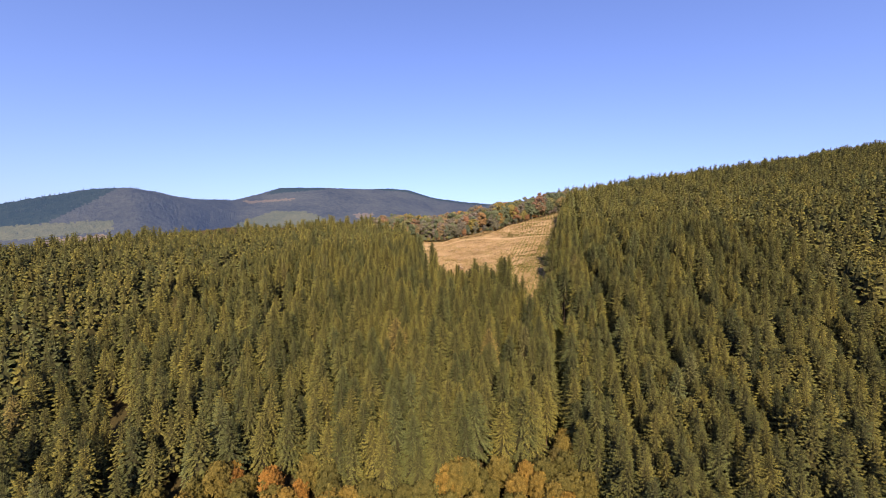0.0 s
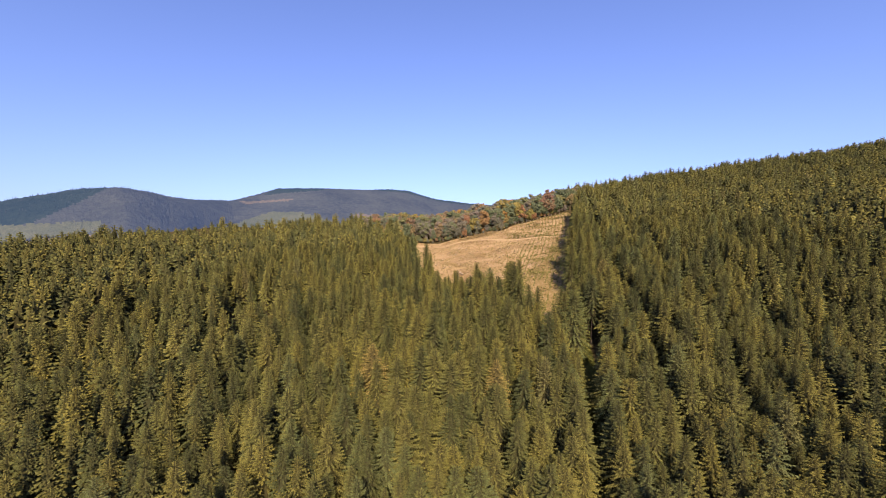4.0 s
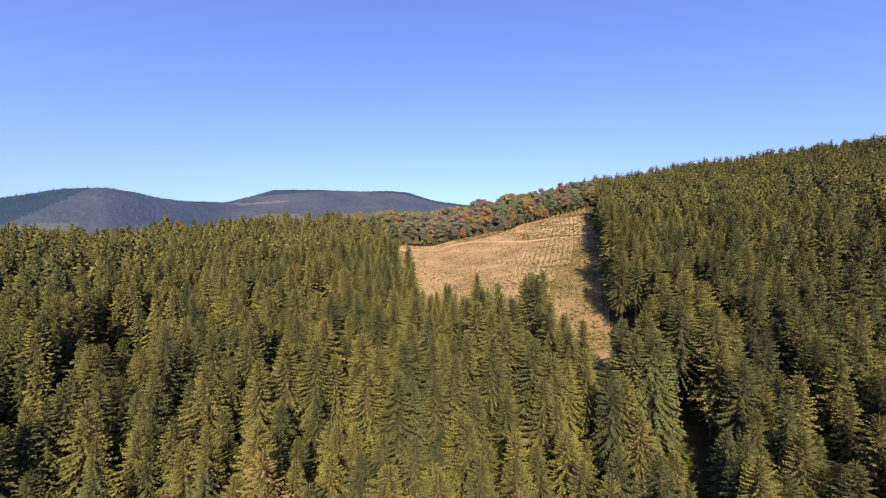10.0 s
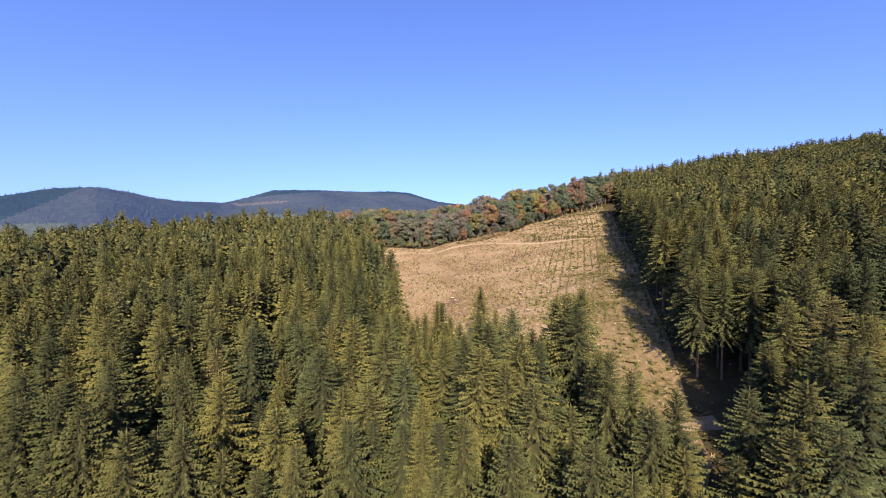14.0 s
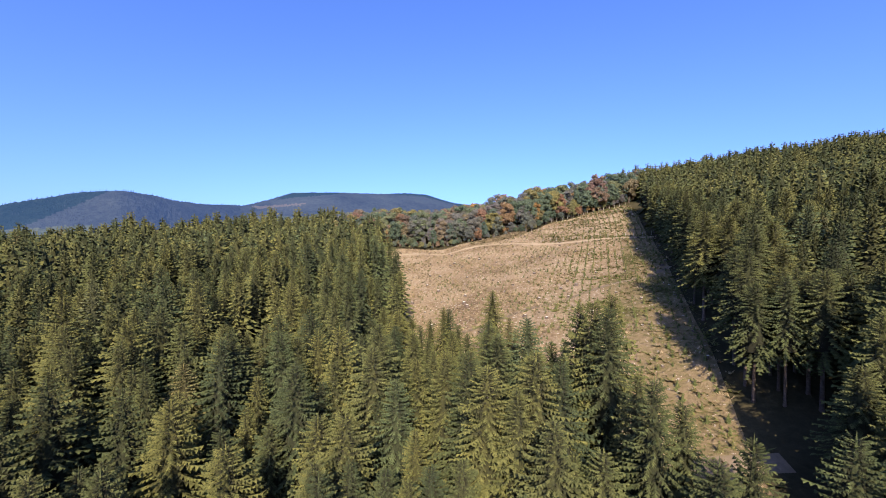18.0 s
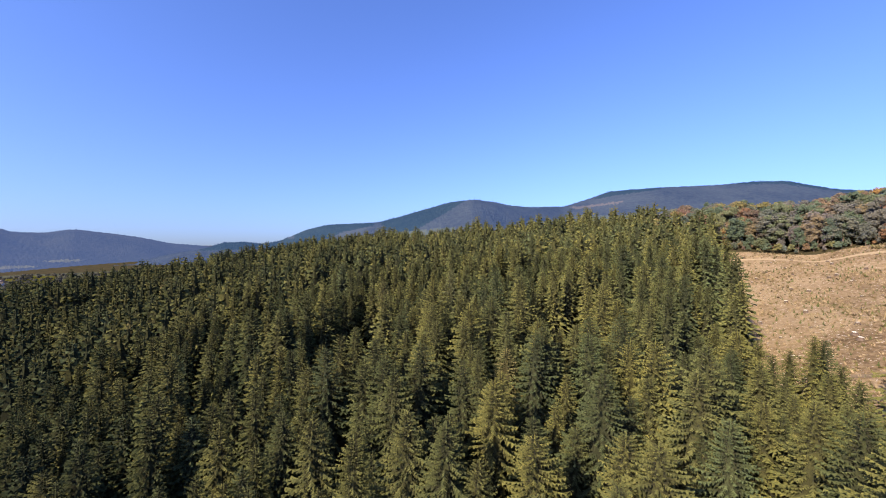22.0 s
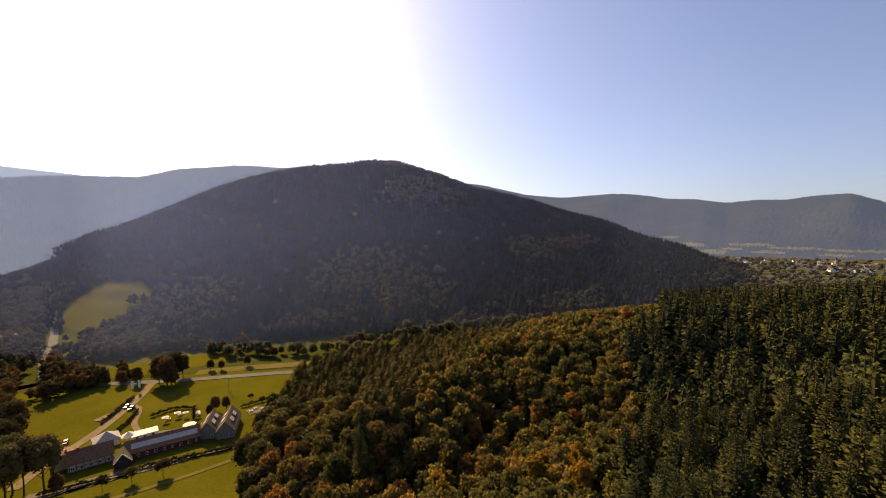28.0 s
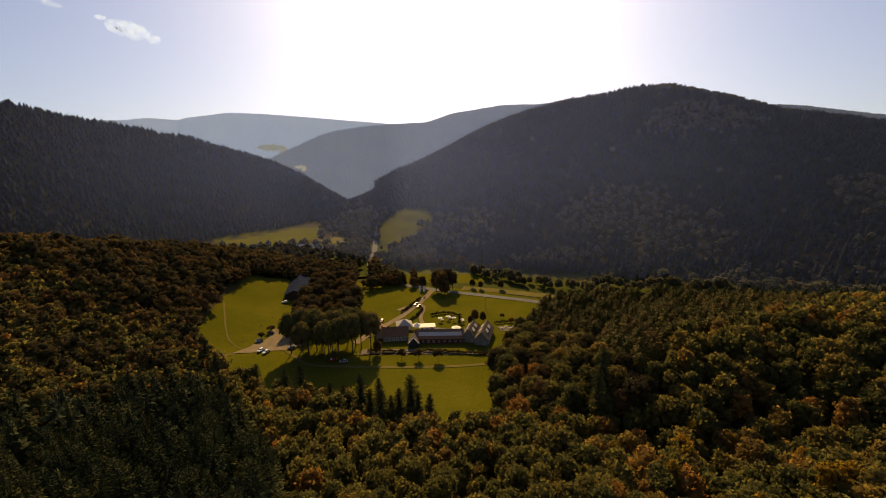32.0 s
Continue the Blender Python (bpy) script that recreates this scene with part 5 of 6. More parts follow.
M_SHEET = plain("pale_roof_sheet", (0.48, 0.41, 0.34), 0.5, 0.5, grain=0.9, vary=0.15)
M_STONE = plain("paving", (0.115, 0.095, 0.070), 0.9, 0.1, grain=1.5, vary=0.25)
M_RUBBER = plain("tyre_rubber", (0.025, 0.025, 0.025), 0.8, 0.2)
M_CLOTH = plain("pale_canvas", (0.78, 0.74, 0.58), 0.9, 0.1, vary=0.06)
CAR_PAINT = [plain("white_car_paint", (0.75, 0.75, 0.75), 0.25, 0.5, vary=0.03), plain("silver_car_paint", (0.42, 0.43, 0.45), 0.25, 0.5, vary=0.03),
             plain("dark_car_paint", (0.04, 0.045, 0.06), 0.25, 0.5, vary=0.05), plain("red_car_paint", (0.30, 0.035, 0.03), 0.25, 0.5, vary=0.05)]
ROAD_LINE = [(-150, -92), (-100, -110), (-73, -121), (-55, -131), (-34, -141), (-10, -152), (14, -164), (44, -182), (70, -208), (78, -262), (81, -317), (87, -375), (98, -430), (104, -500)]
strip("ground_roadside", [(-10, -166), (-38, -156), (-72, -140), (-100, -128)], 10.0, M_PATH, 0.36)
strip("road", ROAD_LINE, 6.0, M_ROAD, 0.45)
strip("road_drive", [(14, -163), (19, -146), (24, -132), (30, -118), (36, -104), (45, -90), (54, -76), (58, -66)], 4.5, M_DIRT, 0.40)
strip("road_drive_loop", [(21, -126), (20, -116), (23, -106), (22, -97), (20, -90)], 2.6, M_DIRT, 0.44)
strip("road_drive_bay", [(21, -127), (30, -126), (38, -118)], 4.0, M_DIRT, 0.45)
strip("pavement_lawn_path", [(98, -64), (78, -42), (52, -39), (24, -37), (5, -36.5), (-12, -38), (-26, -41)], 2.2, M_PATH, 0.36)
strip("pavement_car_park_path", [(140, -38), (130, -48), (118, -62), (108, -66)], 2.0, M_PATH, 0.36)
strip("pavement_trodden_path", [(120, -64), (130, -70), (138, -84), (146, -100), (154, -116)], 1.0, M_PATH, 0.34)
patch("pavement_car_park", [(122, -58), (98, -60), (86, -66), (92, -80), (106, -96), (112, -90), (111, -76)], M_DIRT, 0.42, 8)
patch("pavement_terrace", [(24, -74), (8, -74), (-4, -75), (-6, -82), (6, -84), (18, -86)], M_STONE, 0.42, 8)
patch("pavement_forecourt", [(52, -58), (30, -57), (-20, -50), (-22, -47), (26, -51), (54, -52)], M_STONE, 0.42, 6)
patch("pavement_garden", [(-24, -84), (-26, -78), (-44, -78), (-46, -86)], M_STONE, 0.42, 5)


def box(bm, x0, x1, y0, y1, z0, z1):
    v = [bm.verts.new((x, y, z)) for z in (z0, z1) for x, y in ((x0, y0), (x1, y0), (x1, y1), (x0, y1))]
    for q in ((3, 2, 1, 0), (4, 5, 6, 7), (0, 1, 5, 4), (1, 2, 6, 5), (2, 3, 7, 6), (3, 0, 4, 7)):
        bm.faces.new([v[i] for i in q])
    return bm


def gable_wall(length, width, eave, ridge):
    bm = bmesh.new()
    a, b = length / 2, width / 2
    ring = [(-b, 0), (b, 0), (b, eave), (0, ridge), (-b, eave)]
    e0, e1 = [bm.verts.new((-a, y, z)) for y, z in ring], [bm.verts.new((a, y, z)) for y, z in ring]
    bm.faces.new(e0[::-1])
    bm.faces.new(e1)
    for i in range(5):
        bm.faces.new((e0[i], e0[(i + 1) % 5], e1[(i + 1) % 5], e1[i]))
    return bm


def roof_slab(length, width, eave, ridge, side, over=0.5, thick=0.22):
    """One slope of a gabled roof, with eaves and thickness."""
    bm = bmesh.new()
    a, b = length / 2 + over, width / 2
    g = (ridge - eave) / b
    low, top = (side * (b + over), eave - g * over + 0.06), (0, ridge + 0.06)
    v = [bm.verts.new((x, y, z + t)) for t in (0, thick) for x, (y, z) in ((-a, low), (a, low), (a, top), (-a, top))]
    for q in ((3, 2, 1, 0), (4, 5, 6, 7), (0, 1, 5, 4), (1, 2, 6, 5), (2, 3, 7, 6), (3, 0, 4, 7)):
        bm.faces.new([v[i] for i in q])
    bmesh.ops.recalc_face_normals(bm, faces=bm.faces)
    return bm


def put(ob, m, parent):
    ob.matrix_basis = m
    ob.parent = parent
    return ob


def window_part(parent, m, w=1.1, h=1.3, name="window"):
    """A window with frame and pane; m: its middle, on a wall that looks along +y."""
    bm = bmesh.new()
    for x0, x1, z0, z1 in ((-w / 2, w / 2, h / 2 - 0.09, h / 2), (-w / 2, w / 2, -h / 2, -h / 2 + 0.09), (-w / 2, -w / 2 + 0.09, -h / 2 + 0.09, h / 2 - 0.09), (w / 2 - 0.09, w / 2, -h / 2 + 0.09, h / 2 - 0.09), (-0.04, 0.04, -h / 2 + 0.09, h / 2 - 0.09)):
        box(bm, x0, x1, -0.03, 0.09, z0, z1)
    frame_ob = put(part(name, bm, M_WHITE, parent), m, parent)
    part("pane", box(bmesh.new(), -w / 2 + 0.09, w / 2 - 0.09, -0.02, 0.03, -h / 2 + 0.09, h / 2 - 0.09), M_GLASS, frame_ob)
    return frame_ob


def wing(parent, at, length, width, eave, ridge, wall_mat, roof_mat, panes=0, floors=1, chimney=True, ends=0):
    """A gabled wing of a building under its thing; windows on both long sides, and on the gables."""
    put(part("wall", gable_wall(length, width, eave, ridge), wall_mat, parent), at, parent)
    slabs = [put(part("roof", roof_slab(length, width, eave, ridge, s), roof_mat, parent), at, parent) for s in (-1, 1)]
    for f in range(floors):
        z = 1.6 + f * 2.7
        for i in range(panes):
            x = -length / 2 + length * (i + 0.5) / panes
            for s in (1, -1):
                window_part(parent, at @ pose(x, s * width / 2, z, 0, 0, 0 if s > 0 else 180))
        for i in range(ends):
            for s in (1, -1):
                window_part(parent, at @ pose(s * length / 2, -width / 2 + width * (i + 0.5) / ends, z, 0, 0, -90 * s))
    if chimney:
        put(part("chimney", box(bmesh.new(), -0.4, 0.4, -0.35, 0.35, ridge - 0.8, ridge + 1.2), M_TILE, parent), at @ pose(length * 0.28, 0.6, 0), parent)
    return slabs


hotel = tagged(new("hotel"), "half-timbered hotel with grey and brown gabled roofs", "building")
hotel.location = (12, -68, 0)
west = pose(24, -4, 0, 0, 0, 4)
wing(hotel, west, 14, 9, 3.6, 7.2, M_PLASTER, M_TILE, 5, 1, True, 3)
for i in range(7):
    put(part("beam", box(bmesh.new(), -0.11, 0.11, 4.5, 4.56, 0.4, 3.5), M_TIMBER, hotel), west @ pose(-6.6 + i * 2.2, 0, 0), hotel)
for z in (0.4, 2.0, 3.45):
    put(part("beam", box(bmesh.new(), -6.9, 6.9, 4.502, 4.57, z - 0.1, z + 0.1), M_TIMBER, hotel), west, hotel)
for y in (-4.2, -2.1, 0, 2.1, 4.2):
    for s in (-1, 1):
        put(part("beam", box(bmesh.new(), -0.03, 0.03, y - 0.1, y + 0.1, 0.3, 3.6 + (4.2 - abs(y)) * 0.72), M_TIMBER, hotel), west @ pose(s * 7.03, 0, 0), hotel)
slabs = wing(hotel, pose(-1, 0, 0, 0, 0, -2), 27, 9.5, 3.2, 6.6, M_REDWALL, M_TILE, 9, 1, False)
put(part("skylight_band", box(bmesh.new(), -12.5, 11.5, -1.3, 1.15, 0.0, 0.12), M_SHEET, hotel), pose(-1, 2.6, 4.96, -35.6, 0, -2), hotel)
wing(hotel, pose(13.2, 5.2, 0, 0, 0, 90), 6.5, 5.4, 2.6, 5.8, M_TIMBER, M_SLATE, 0, 1, False)
put(part("glass_front", box(bmesh.new(), -1.7, 1.7, 0, 0.08, 0.3, 2.9), M_GLASS, hotel), pose(13.2, 8.46, 0), hotel)
for s in (-1, 1):
    put(part("bargeboard", box(bmesh.new(), -2.25, 2.25, 0, 0.25, -0.2, 0.2), M_WHITE, hotel), pose(13.2 + s * 1.5, 8.9, 4.2, 0, s * 49.8, 0), hotel)
for shift, long in ((3.9, 18), (-3.9, 14)):
    east = pose(-23, -1, 0, 0, 0, 72) @ pose(0, shift, 0)
    wing(hotel, east, long, 7.4, 3.8, 8.0, M_STONEWALL, M_SLATE, 4, 1, False, 2)
    for i in (-3.6, 2.4):
        for side in (-1, 1):
            put(part("skylight", box(bmesh.new(), -1.6, 1.6, -1.0, 1.0, 0, 0.14), M_SHEET, hotel), east @ pose(i, side * 1.9, 6.36, -side * 48.6, 0, 0), hotel)
wing(hotel, pose(6, -16, 0, 0, 0, 3), 9, 5, 2.6, 3.2, M_WHITE, M_SHEET, 3, 1, False)
bm = bmesh.new()
bmesh.ops.create_cone(bm, cap_ends=True, segments=4, radius1=7.0, radius2=0.1, depth=3.2, matrix=Matrix.Translation((0, 0, 4.4)) @ pose(0, 0, 0, 0, 0, 45))
put(part("pavilion_roof", bm, M_PALE_SLATE, hotel), pose(20, -19, 0, 0, 0, 10), hotel)
put(part("pavilion_wall", box(bmesh.new(), -4.3, 4.3, -4.3, 4.3, 0, 2.85), M_PLASTER, hotel), pose(20, -19, 0, 0, 0, 10), hotel)
tent = tagged(new("garden_tent"), "white canvas tent with a pointed top behind the hotel", "tent")
tent.location = (24, -84, 0.4)
bm = bmesh.new()
bmesh.ops.create_cone(bm, cap_ends=False, segments=8, radius1=3.2, radius2=0.08, depth=1.9, matrix=Matrix.Translation((0, 0, 3.35)))
part("canopy", bm, M_CLOTH, tent)
for i in range(8):
    a = radians(45 * i)
    part("tent_pole", box(bmesh.new(), 3.0 * math.cos(a) - 0.04, 3.0 * math.cos(a) + 0.04, 3.0 * math.sin(a) - 0.04, 3.0 * math.sin(a) + 0.04, 0, 2.5), M_SHEET, tent)
wing(hotel, pose(33, -9, 0, 0, 0, 100), 10, 6.5, 3.4, 6.2, M_PLASTER, M_TILE, 4, 1, True)

hall = tagged(new("riding_hall"), "long low hall with a dark metal roof", "building")
hall.matrix_basis = pose(122, -169, float(height(122, -169)) - 0.3, 0, 0, 101)
wing(hall, Matrix.Identity(4), 46, 14, 3.6, 6.4, M_TIMBER, M_DARKROOF, 8, 1, False)
put(part("ridge_cap", box(bmesh.new(), -23.4, 23.4, -0.35, 0.35, 6.62, 6.82), M_DARKROOF, hall), Matrix.Identity(4), hall)
for i, (bx, by, l, w, turn) in enumerate(((166, -340, 26, 9, 8), (147, -322, 11, 8, 30), (136, -334, 12, 8, -20), (112, -352, 11, 8, 60))):
    farm = tagged(new("farmhouse"), "white farm building with a pale roof between trees", "building", "farm buildings")
    farm.matrix_basis = pose(bx, by, float(height(bx, by)) - 0.2, 0, 0, turn)
    wing(farm, Matrix.Identity(4), l, w, 3.4, 6.6, M_PLASTER, M_SHEET if i != 2 else M_TILE, 3, 1, i > 0)


def car_model(paint):
    ob = tagged(new("car"), "", "car", "parked cars")
    bm = bmesh.new()
    side = [(-2.1, 0.35), (-2.15, 0.75), (-2.0, 0.95), (-1.1, 1.0), (1.1, 0.98), (2.0, 0.82), (2.12, 0.6), (2.1, 0.35)]
    e0, e1 = [bm.verts.new((x, -0.85, z)) for x, z in side], [bm.verts.new((x, 0.85, z)) for x, z in side]
    bm.faces.new(e0), bm.faces.new(e1[::-1])
    for i in range(len(side)):
        bm.faces.new((e0[i], e1[i], e1[(i + 1) % 8], e0[(i + 1) % 8]))
    bmesh.ops.recalc_face_normals(bm, faces=bm.faces)
    part("body", bm, paint, ob)
    bm = bmesh.new()
    lo, hi = [(-1.75, 0.98), (1.05, 0.98)], [(-1.35, 1.42), (0.35, 1.42)]
    v = [bm.verts.new((x, y, z)) for (x, z), y in ((lo[0], -0.8), (lo[1], -0.8), (lo[1], 0.8), (lo[0], 0.8), (hi[0], -0.65), (hi[1], -0.65), (hi[1], 0.65), (hi[0], 0.65))]
    for q in ((0, 1, 5, 4), (1, 2, 6, 5), (2, 3, 7, 6), (3, 0, 4, 7), (4, 5, 6, 7)):
        bm.faces.new([v[i] for i in q])
    part("windows", bm, M_GLASS, ob)
    part("car_roof", box(bmesh.new(), -1.36, 0.36, -0.66, 0.66, 1.41, 1.47), paint, ob)
    for x in (-1.3, 1.3):
        for y in (-0.8, 0.8):
            bm = bmesh.new()
            bmesh.ops.create_cone(bm, cap_ends=True, segments=12, radius1=0.33, radius2=0.33, depth=0.22, matrix=pose(x, y, 0.33, 90))
            part("wheel", bm, M_RUBBER, ob)
    return ob


cars = [car_model(m) for m in CAR_PAINT]
CAR_WORDS = ["white car parked beside the lawn", "silver car parked by the grove", "dark car parked near the hotel", "red car parked by the drive"]
spots = [((107.9, -60, 70), (104.2, -57.8, 70), (122, -138, 20)), ((114, -72.5, 40), (60, -44, 10)), ((111.5, -83.6, 160), (24, -124, 60), (26, -128, 60), (92, -62, 30)), ((66, -46, 20), (47, -98, 80))]
for model, words, places in zip(cars, CAR_WORDS, spots):
    tagged(model, words)
    for i, (cx, cy, turn) in enumerate(places):
        m = pose(cx, cy, float(height(cx, cy)) + 0.45, 0, 0, turn)
        if i == 0:
            model.matrix_basis = m
        else:
            copy_thing(model, m)


def parasol(x, y, size):
    ob = tagged(new("parasol"), "pale canvas parasol open on the terrace", "parasol", "parasols on the terrace")
    ob.location = (x, y, 0.4)
    bm = bmesh.new()
    bmesh.ops.create_cone(bm, cap_ends=False, segments=8, radius1=size, radius2=0.05, depth=0.7, matrix=Matrix.Translation((0, 0, 2.6)))
    part("canopy", bm, M_CLOTH, ob)
    part("pole", box(bmesh.new(), -0.03, 0.03, -0.03, 0.03, 0, 2.9), M_POST, ob)
    part("base", box(bmesh.new(), -0.35, 0.35, -0.35, 0.35, 0, 0.08), M_STONE, ob)


for px, py, size in ((9.7, -95.5, 1.7), (4.5, -98, 1.7), (1.0, -95.6, 1.5), (-3.6, -92.4, 1.7), (0.6, -79.5, 3.0)):
    parasol(px, py, size)
for px in (20.1, 23.4):
    flag = tagged(new("banner"), "tall white banner on a pole by the drive", "flag", "banners at the drive")
    flag.location = (px, -150.6, 0.2)
    part("pole", box(bmesh.new(), -0.05, 0.05, -0.05, 0.05, 0, 7.5), M_SHEET, flag)
    part("cloth", box(bmesh.new(), 0.06, 1.2, -0.015, 0.015, 2.6, 7.3), M_WHITE, flag)
pole = tagged(new("utility_pole"), "wooden utility pole in the meadow", "pole")
pole.location = (-22, -118, 0)
bm = bmesh.new()
bmesh.ops.create_cone(bm, cap_ends=True, segments=8, radius1=0.16, radius2=0.11, depth=9, matrix=Matrix.Translation((0, 0, 4.5)))
part("shaft", bm, M_POST, pole)
part("crossarm", box(bmesh.new(), -0.9, 0.9, -0.06, 0.06, 8.3, 8.45), M_POST, pole)


def garden_set(x, y, turn):
    ob = tagged(new("garden_table"), "wooden garden table with two benches", "table", "garden tables")
    ob.matrix_basis = pose(x, y, 0.42, 0, 0, turn)
    part("tabletop", box(bmesh.new(), -1.0, 1.0, -0.4, 0.4, 0.70, 0.76), M_POST, ob)
    for s in (-1, 1):
        part("bench", box(bmesh.new(), -1.0, 1.0, s * 0.75 - 0.15, s * 0.75 + 0.15, 0.40, 0.45), M_POST, ob)
        part("leg", box(bmesh.new(), s * 0.8 - 0.05, s * 0.8 + 0.05, -0.85, 0.85, 0, 0.70), M_CUT, ob)


for i in range(7):
    garden_set(-27 - i * 2.7, -81 - (i % 2) * 2.2, 10 * i)
for px, py in ((8.5, -97), (3.4, -99.5), (-4.6, -94)):
    garden_set(px, py, px * 20)
hedges = np.concatenate([along_line(l, 0.8, 0.25, 60 + i) for i, l in enumerate(([(50, -55), (34, -54)], [(20, -54), (-14, -48)], [(30, -96), (24, -108), (21, -120)], [(36, -112), (30, -124), (24, -140)], [(47, -94), (56, -82)], [(16, -106), (6, -110), (-4, -104)], [(-24, -90), (-46, -92)]))])
forest("hedges", L_LOW, hedges, (1.2, 2.4), (1.3, 1.9), M_DARKLEAF, "clipped dark hedges around the hotel garden", "hedge", 66, -0.2)

# the village far down the valley
M_VILLAGE_ROOF = plain("village_roof", (0.085, 0.075, 0.075), 0.7, 0.3, grain=0.5)
M_VILLAGE_WALL = plain("village_plaster", (0.78, 0.77, 0.76), 0.85, 0.2, grain=0.7, vary=0.08)
models = []
for l, w, e, r, mat in ((11, 7.5, 4.6, 7.8, M_VILLAGE_ROOF), (13, 8, 4.8, 8.2, M_SLATE), (9.5, 7, 4.2, 7.2, M_VILLAGE_ROOF)):
    ob = tagged(new("village_house"), "white house with a dark gabled roof", "house", "houses of the village")
    wing(ob, Matrix.Identity(4), l, w, e, r, M_VILLAGE_WALL, mat, 0, 1, True)
    models.append(ob)
patch("ground_west_valley", [(OUT[0] - d * math.sin(radians(b)), OUT[1] + d * math.cos(radians(b))) for b, d in ((70, 900), (78, 760), (86, 640), (90, 620), (95, 600), (100, 580), (105, 600), (108, 700), (110, 960), (110, 1180), (112, 1400), (104, 1420), (96, 1420), (86, 1420), (78, 1500), (70, 1600))], M_VALLEY, 0.9, 14, 20.0)
r = np.random.RandomState(77)
for i in range(96):
    b0, bw, d0, d1 = ((98.6, 1.5, 1060, 1260), (103.2, 1.6, 1180, 1300), (94.6, 1.0, 1120, 1250), (106.8, 1.0, 1180, 1300))[(0, 0, 1, 0, 2, 3)[i % 6]]
    b, d = radians(r.normal(b0, bw)), r.uniform(d0, d1)
    vx, vy = OUT[0] - d * math.sin(b), OUT[1] + d * math.cos(b)
    m = pose(vx, vy, float(height(vx, vy)) - 0.3, 0, 0, r.uniform(0, 180))
    if i < 3:
        models[i].matrix_basis = m
    else:
        copy_thing(models[r.randint(3)], m)
church = tagged(new("church"), "white village church with a pointed slate spire", "church")
church.matrix_basis = pose(-1215, -60, float(height(-1215, -60)) - 0.3, 0, 0, 20)
wing(church, Matrix.Identity(4), 18, 9, 6, 10, M_PLASTER, M_SLATE, 0, 1, False)
part("tower", box(bmesh.new(), 9, 13, -2, 2, 0, 13), M_PLASTER, church)
bm = bmesh.new()
bmesh.ops.create_cone(bm, cap_ends=True, segments=8, radius1=2.5, radius2=0.05, depth=9, matrix=Matrix.Translation((11, 0, 17.5)))
part("spire", bm, M_SLATE, church)


def polar(bearing, away):
    b = radians(bearing)
    return (OUT[0] - away * math.sin(b), OUT[1] + away * math.cos(b))


for i, (b0, b1, d0, d1) in enumerate(((106.5, 110.5, 1000, 1320), (100, 105, 1270, 1350), (94, 99, 1270, 1350), (89, 93.5, 1150, 1340), (103, 106, 1060, 1150), (95.5, 97.5, 960, 1040))):
    patch("ground_valley_meadow_%d" % (i + 1), [polar(b0, d0), polar((b0 + b1) / 2, d0 - 20), polar(b1, d0 + 30), polar(b1 - 0.5, d1), polar((b0 + b1) / 2, d1 + 25), polar(b0 + 0.6, d1 - 30)], M_LAWN, 1.2, 6, 25.0)
q = np.array([polar(r.uniform(84, 112), r.uniform(720, 1340)) for _ in range(1700)])
q = q[(height(q[:, 0], q[:, 1]) < 12) & (rng.rand(len(q)) < 0.8)]
forest("village_trees", L_LOW, q, (5, 11), (1.2, 1.7), M_HILL_LEAF, "trees and hedges between the village fields", "wood", 78)


# ---- translucent sheet across the valley, standing in for haze and glare ----
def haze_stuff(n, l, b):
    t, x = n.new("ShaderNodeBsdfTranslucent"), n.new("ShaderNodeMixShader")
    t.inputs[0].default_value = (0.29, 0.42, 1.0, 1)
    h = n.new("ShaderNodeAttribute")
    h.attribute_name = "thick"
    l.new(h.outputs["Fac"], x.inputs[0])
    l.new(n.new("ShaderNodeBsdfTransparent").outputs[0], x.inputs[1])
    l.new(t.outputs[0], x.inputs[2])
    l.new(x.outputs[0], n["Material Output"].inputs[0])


M_HAZE = material("haze_sheet", haze_stuff, 1.0, 0.0)
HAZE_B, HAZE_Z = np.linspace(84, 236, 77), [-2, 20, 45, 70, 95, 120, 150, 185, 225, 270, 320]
# distance and thickness by bearing, tuned to brightness seen from the camera
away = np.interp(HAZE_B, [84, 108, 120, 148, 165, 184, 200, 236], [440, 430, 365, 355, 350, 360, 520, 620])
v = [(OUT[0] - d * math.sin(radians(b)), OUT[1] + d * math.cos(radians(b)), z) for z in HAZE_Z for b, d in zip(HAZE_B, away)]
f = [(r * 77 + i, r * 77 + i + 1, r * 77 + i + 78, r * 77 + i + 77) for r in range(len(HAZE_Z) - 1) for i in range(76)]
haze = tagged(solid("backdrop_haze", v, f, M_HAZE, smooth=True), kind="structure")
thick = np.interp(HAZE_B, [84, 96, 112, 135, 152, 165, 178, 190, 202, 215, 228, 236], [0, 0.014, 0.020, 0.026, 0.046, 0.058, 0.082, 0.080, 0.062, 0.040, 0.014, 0])
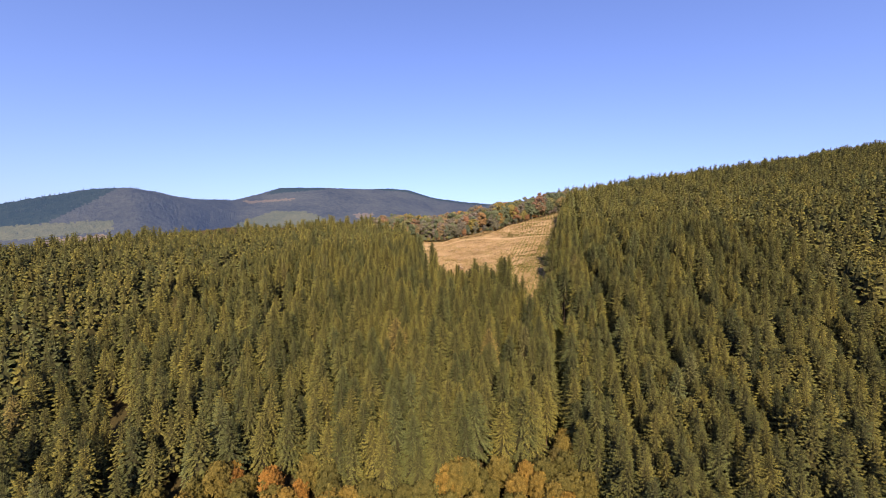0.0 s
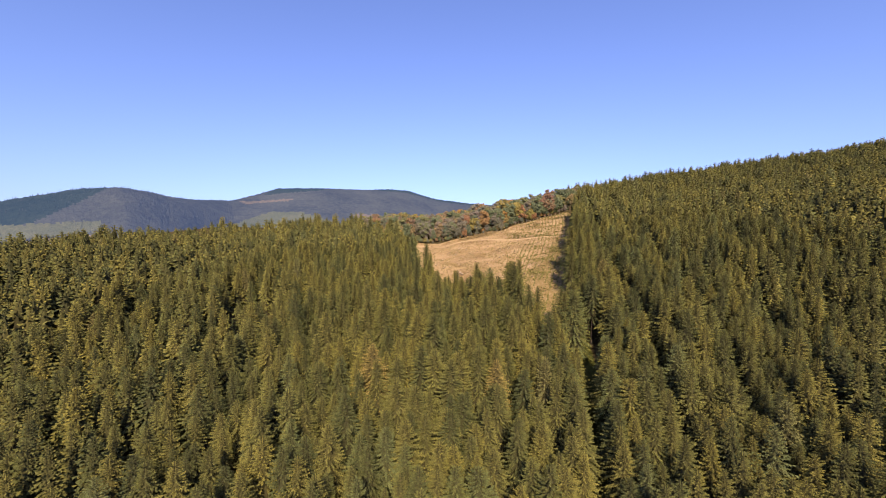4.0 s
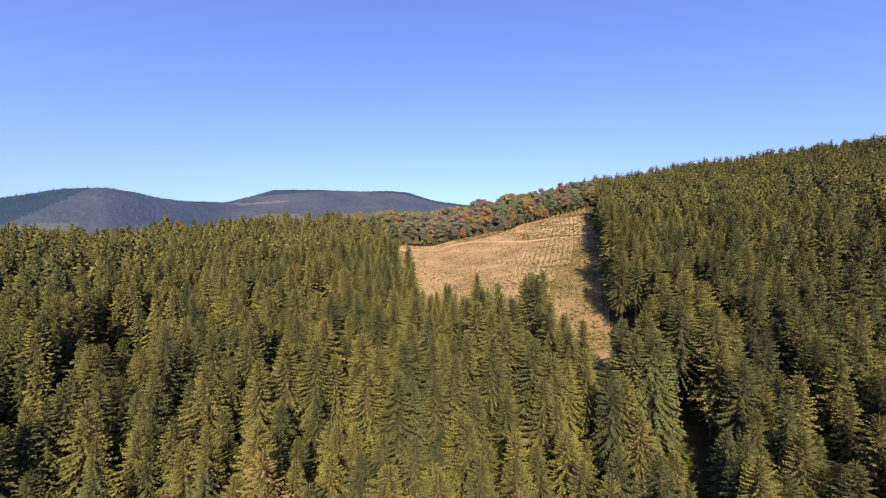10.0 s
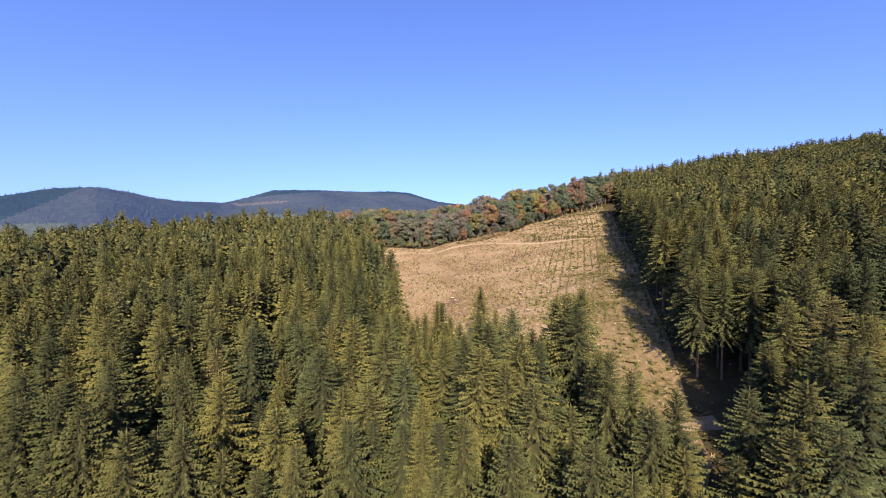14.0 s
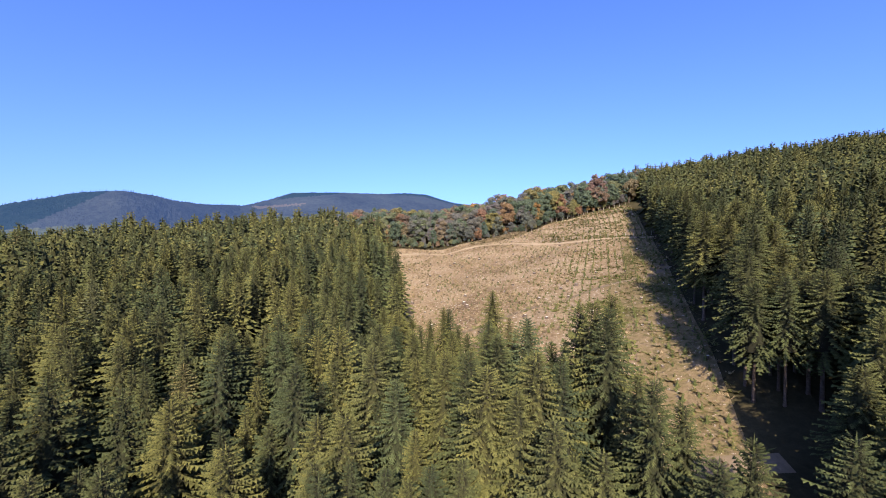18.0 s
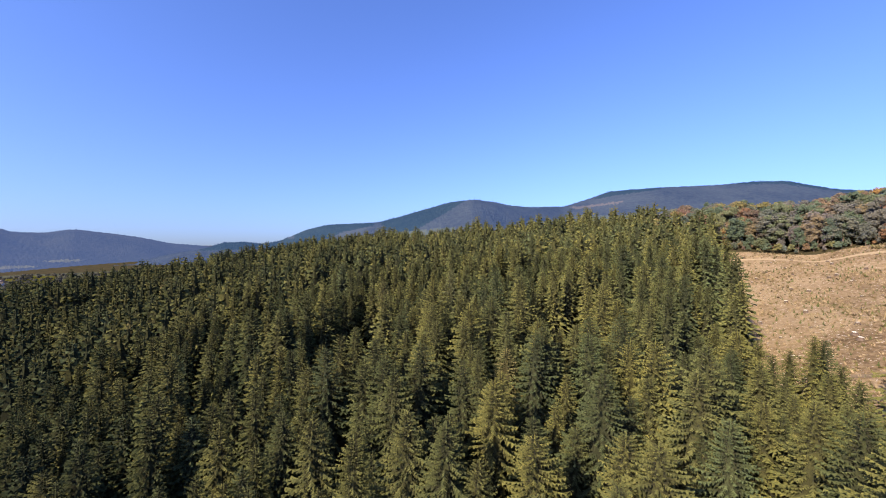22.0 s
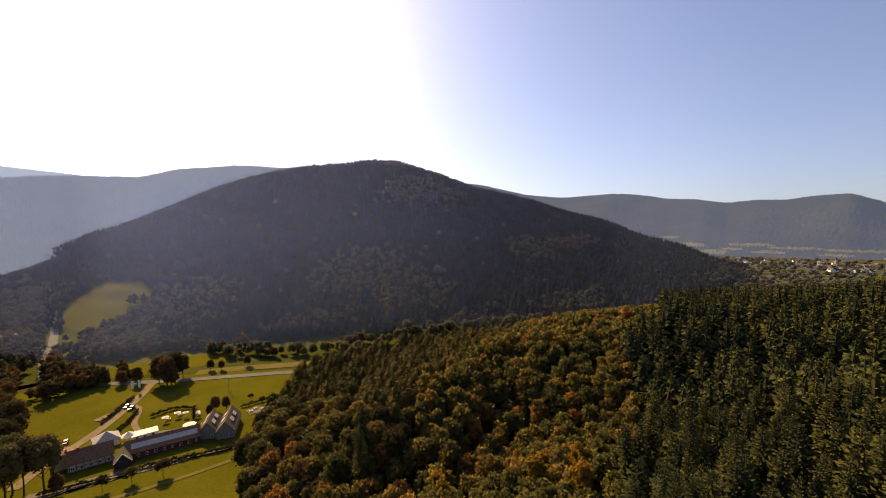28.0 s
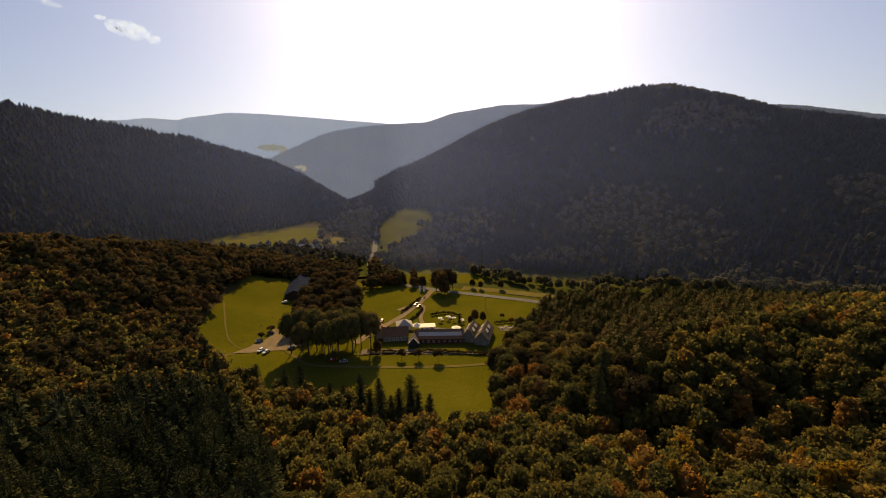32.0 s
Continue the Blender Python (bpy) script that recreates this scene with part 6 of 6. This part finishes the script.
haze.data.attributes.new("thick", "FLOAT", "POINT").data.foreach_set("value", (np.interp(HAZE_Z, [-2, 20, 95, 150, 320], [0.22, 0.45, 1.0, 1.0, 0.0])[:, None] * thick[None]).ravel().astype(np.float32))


# ---- a small cloud ----
def cloud(bearing, rise, away, long, seed):
    r = np.random.RandomState(seed)
    b, e = radians(bearing), radians(rise)
    at = (OUT[0] - away * math.sin(b), OUT[1] + away * math.cos(b), OUT[2] + away * math.tan(e))
    bm = bmesh.new()
    for i in range(9):
        u = r.uniform(-1, 1)
        size = long * 0.2 * (1.1 - abs(u)) * r.uniform(0.6, 1.1) + long * 0.03
        bmesh.ops.create_icosphere(bm, subdivisions=3, radius=1.0, matrix=Matrix.Translation((u * long * 0.5, r.uniform(-0.1, 0.1) * long, -u * long * 0.16 + r.uniform(-0.05, 0.05) * long)) @ Matrix.Diagonal((size * 1.3, size, size * 0.75, 1)))
    for v in bm.verts:
        v.co += Vector((1, 1, 0.7)) * (noise.noise(v.co * (9 / long)) * long * 0.07 + noise.noise(v.co * (25 / long)) * long * 0.045)
    for f in bm.faces:
        f.smooth = True
    me = bpy.data.meshes.new("cloud")
    bm.to_mesh(me)
    bm.free()
    me.materials.append(M_CLOUD)
    ob = new("backdrop_cloud", me)
    ob.matrix_basis = pose(*at, 0, 0, bearing)
    return tagged(ob, "small white fair-weather cloud in the sky", "cloud", kind="structure")


def cloud_stuff(n, l, b):
    # the cloud glows by itself, in place of sunlight scattered through it
    e, x, k = n.new("ShaderNodeEmission"), n.new("ShaderNodeMixShader"), noise_node(n, l, 0.012, 4)
    e.inputs[0].default_value, e.inputs[1].default_value = (0.64, 0.86, 1.32, 1), 0.95
    q = ramp_node(n, [(0.42, (0.0,) * 3), (0.74, (0.34,) * 3)])
    l.new(k.outputs[0], q.inputs[0])
    l.new(q.outputs[0], x.inputs[0])
    l.new(n.new("ShaderNodeBsdfTransparent").outputs[0], x.inputs[1])
    l.new(e.outputs[0], x.inputs[2])
    l.new(x.outputs[0], n["Material Output"].inputs[0])


M_CLOUD = material("cloud", cloud_stuff, 1.0, 0.0)
cloud(213.4, 14.4, 3500, 300, 3)
cloud(219.3, 15.6, 3600, 100, 4)
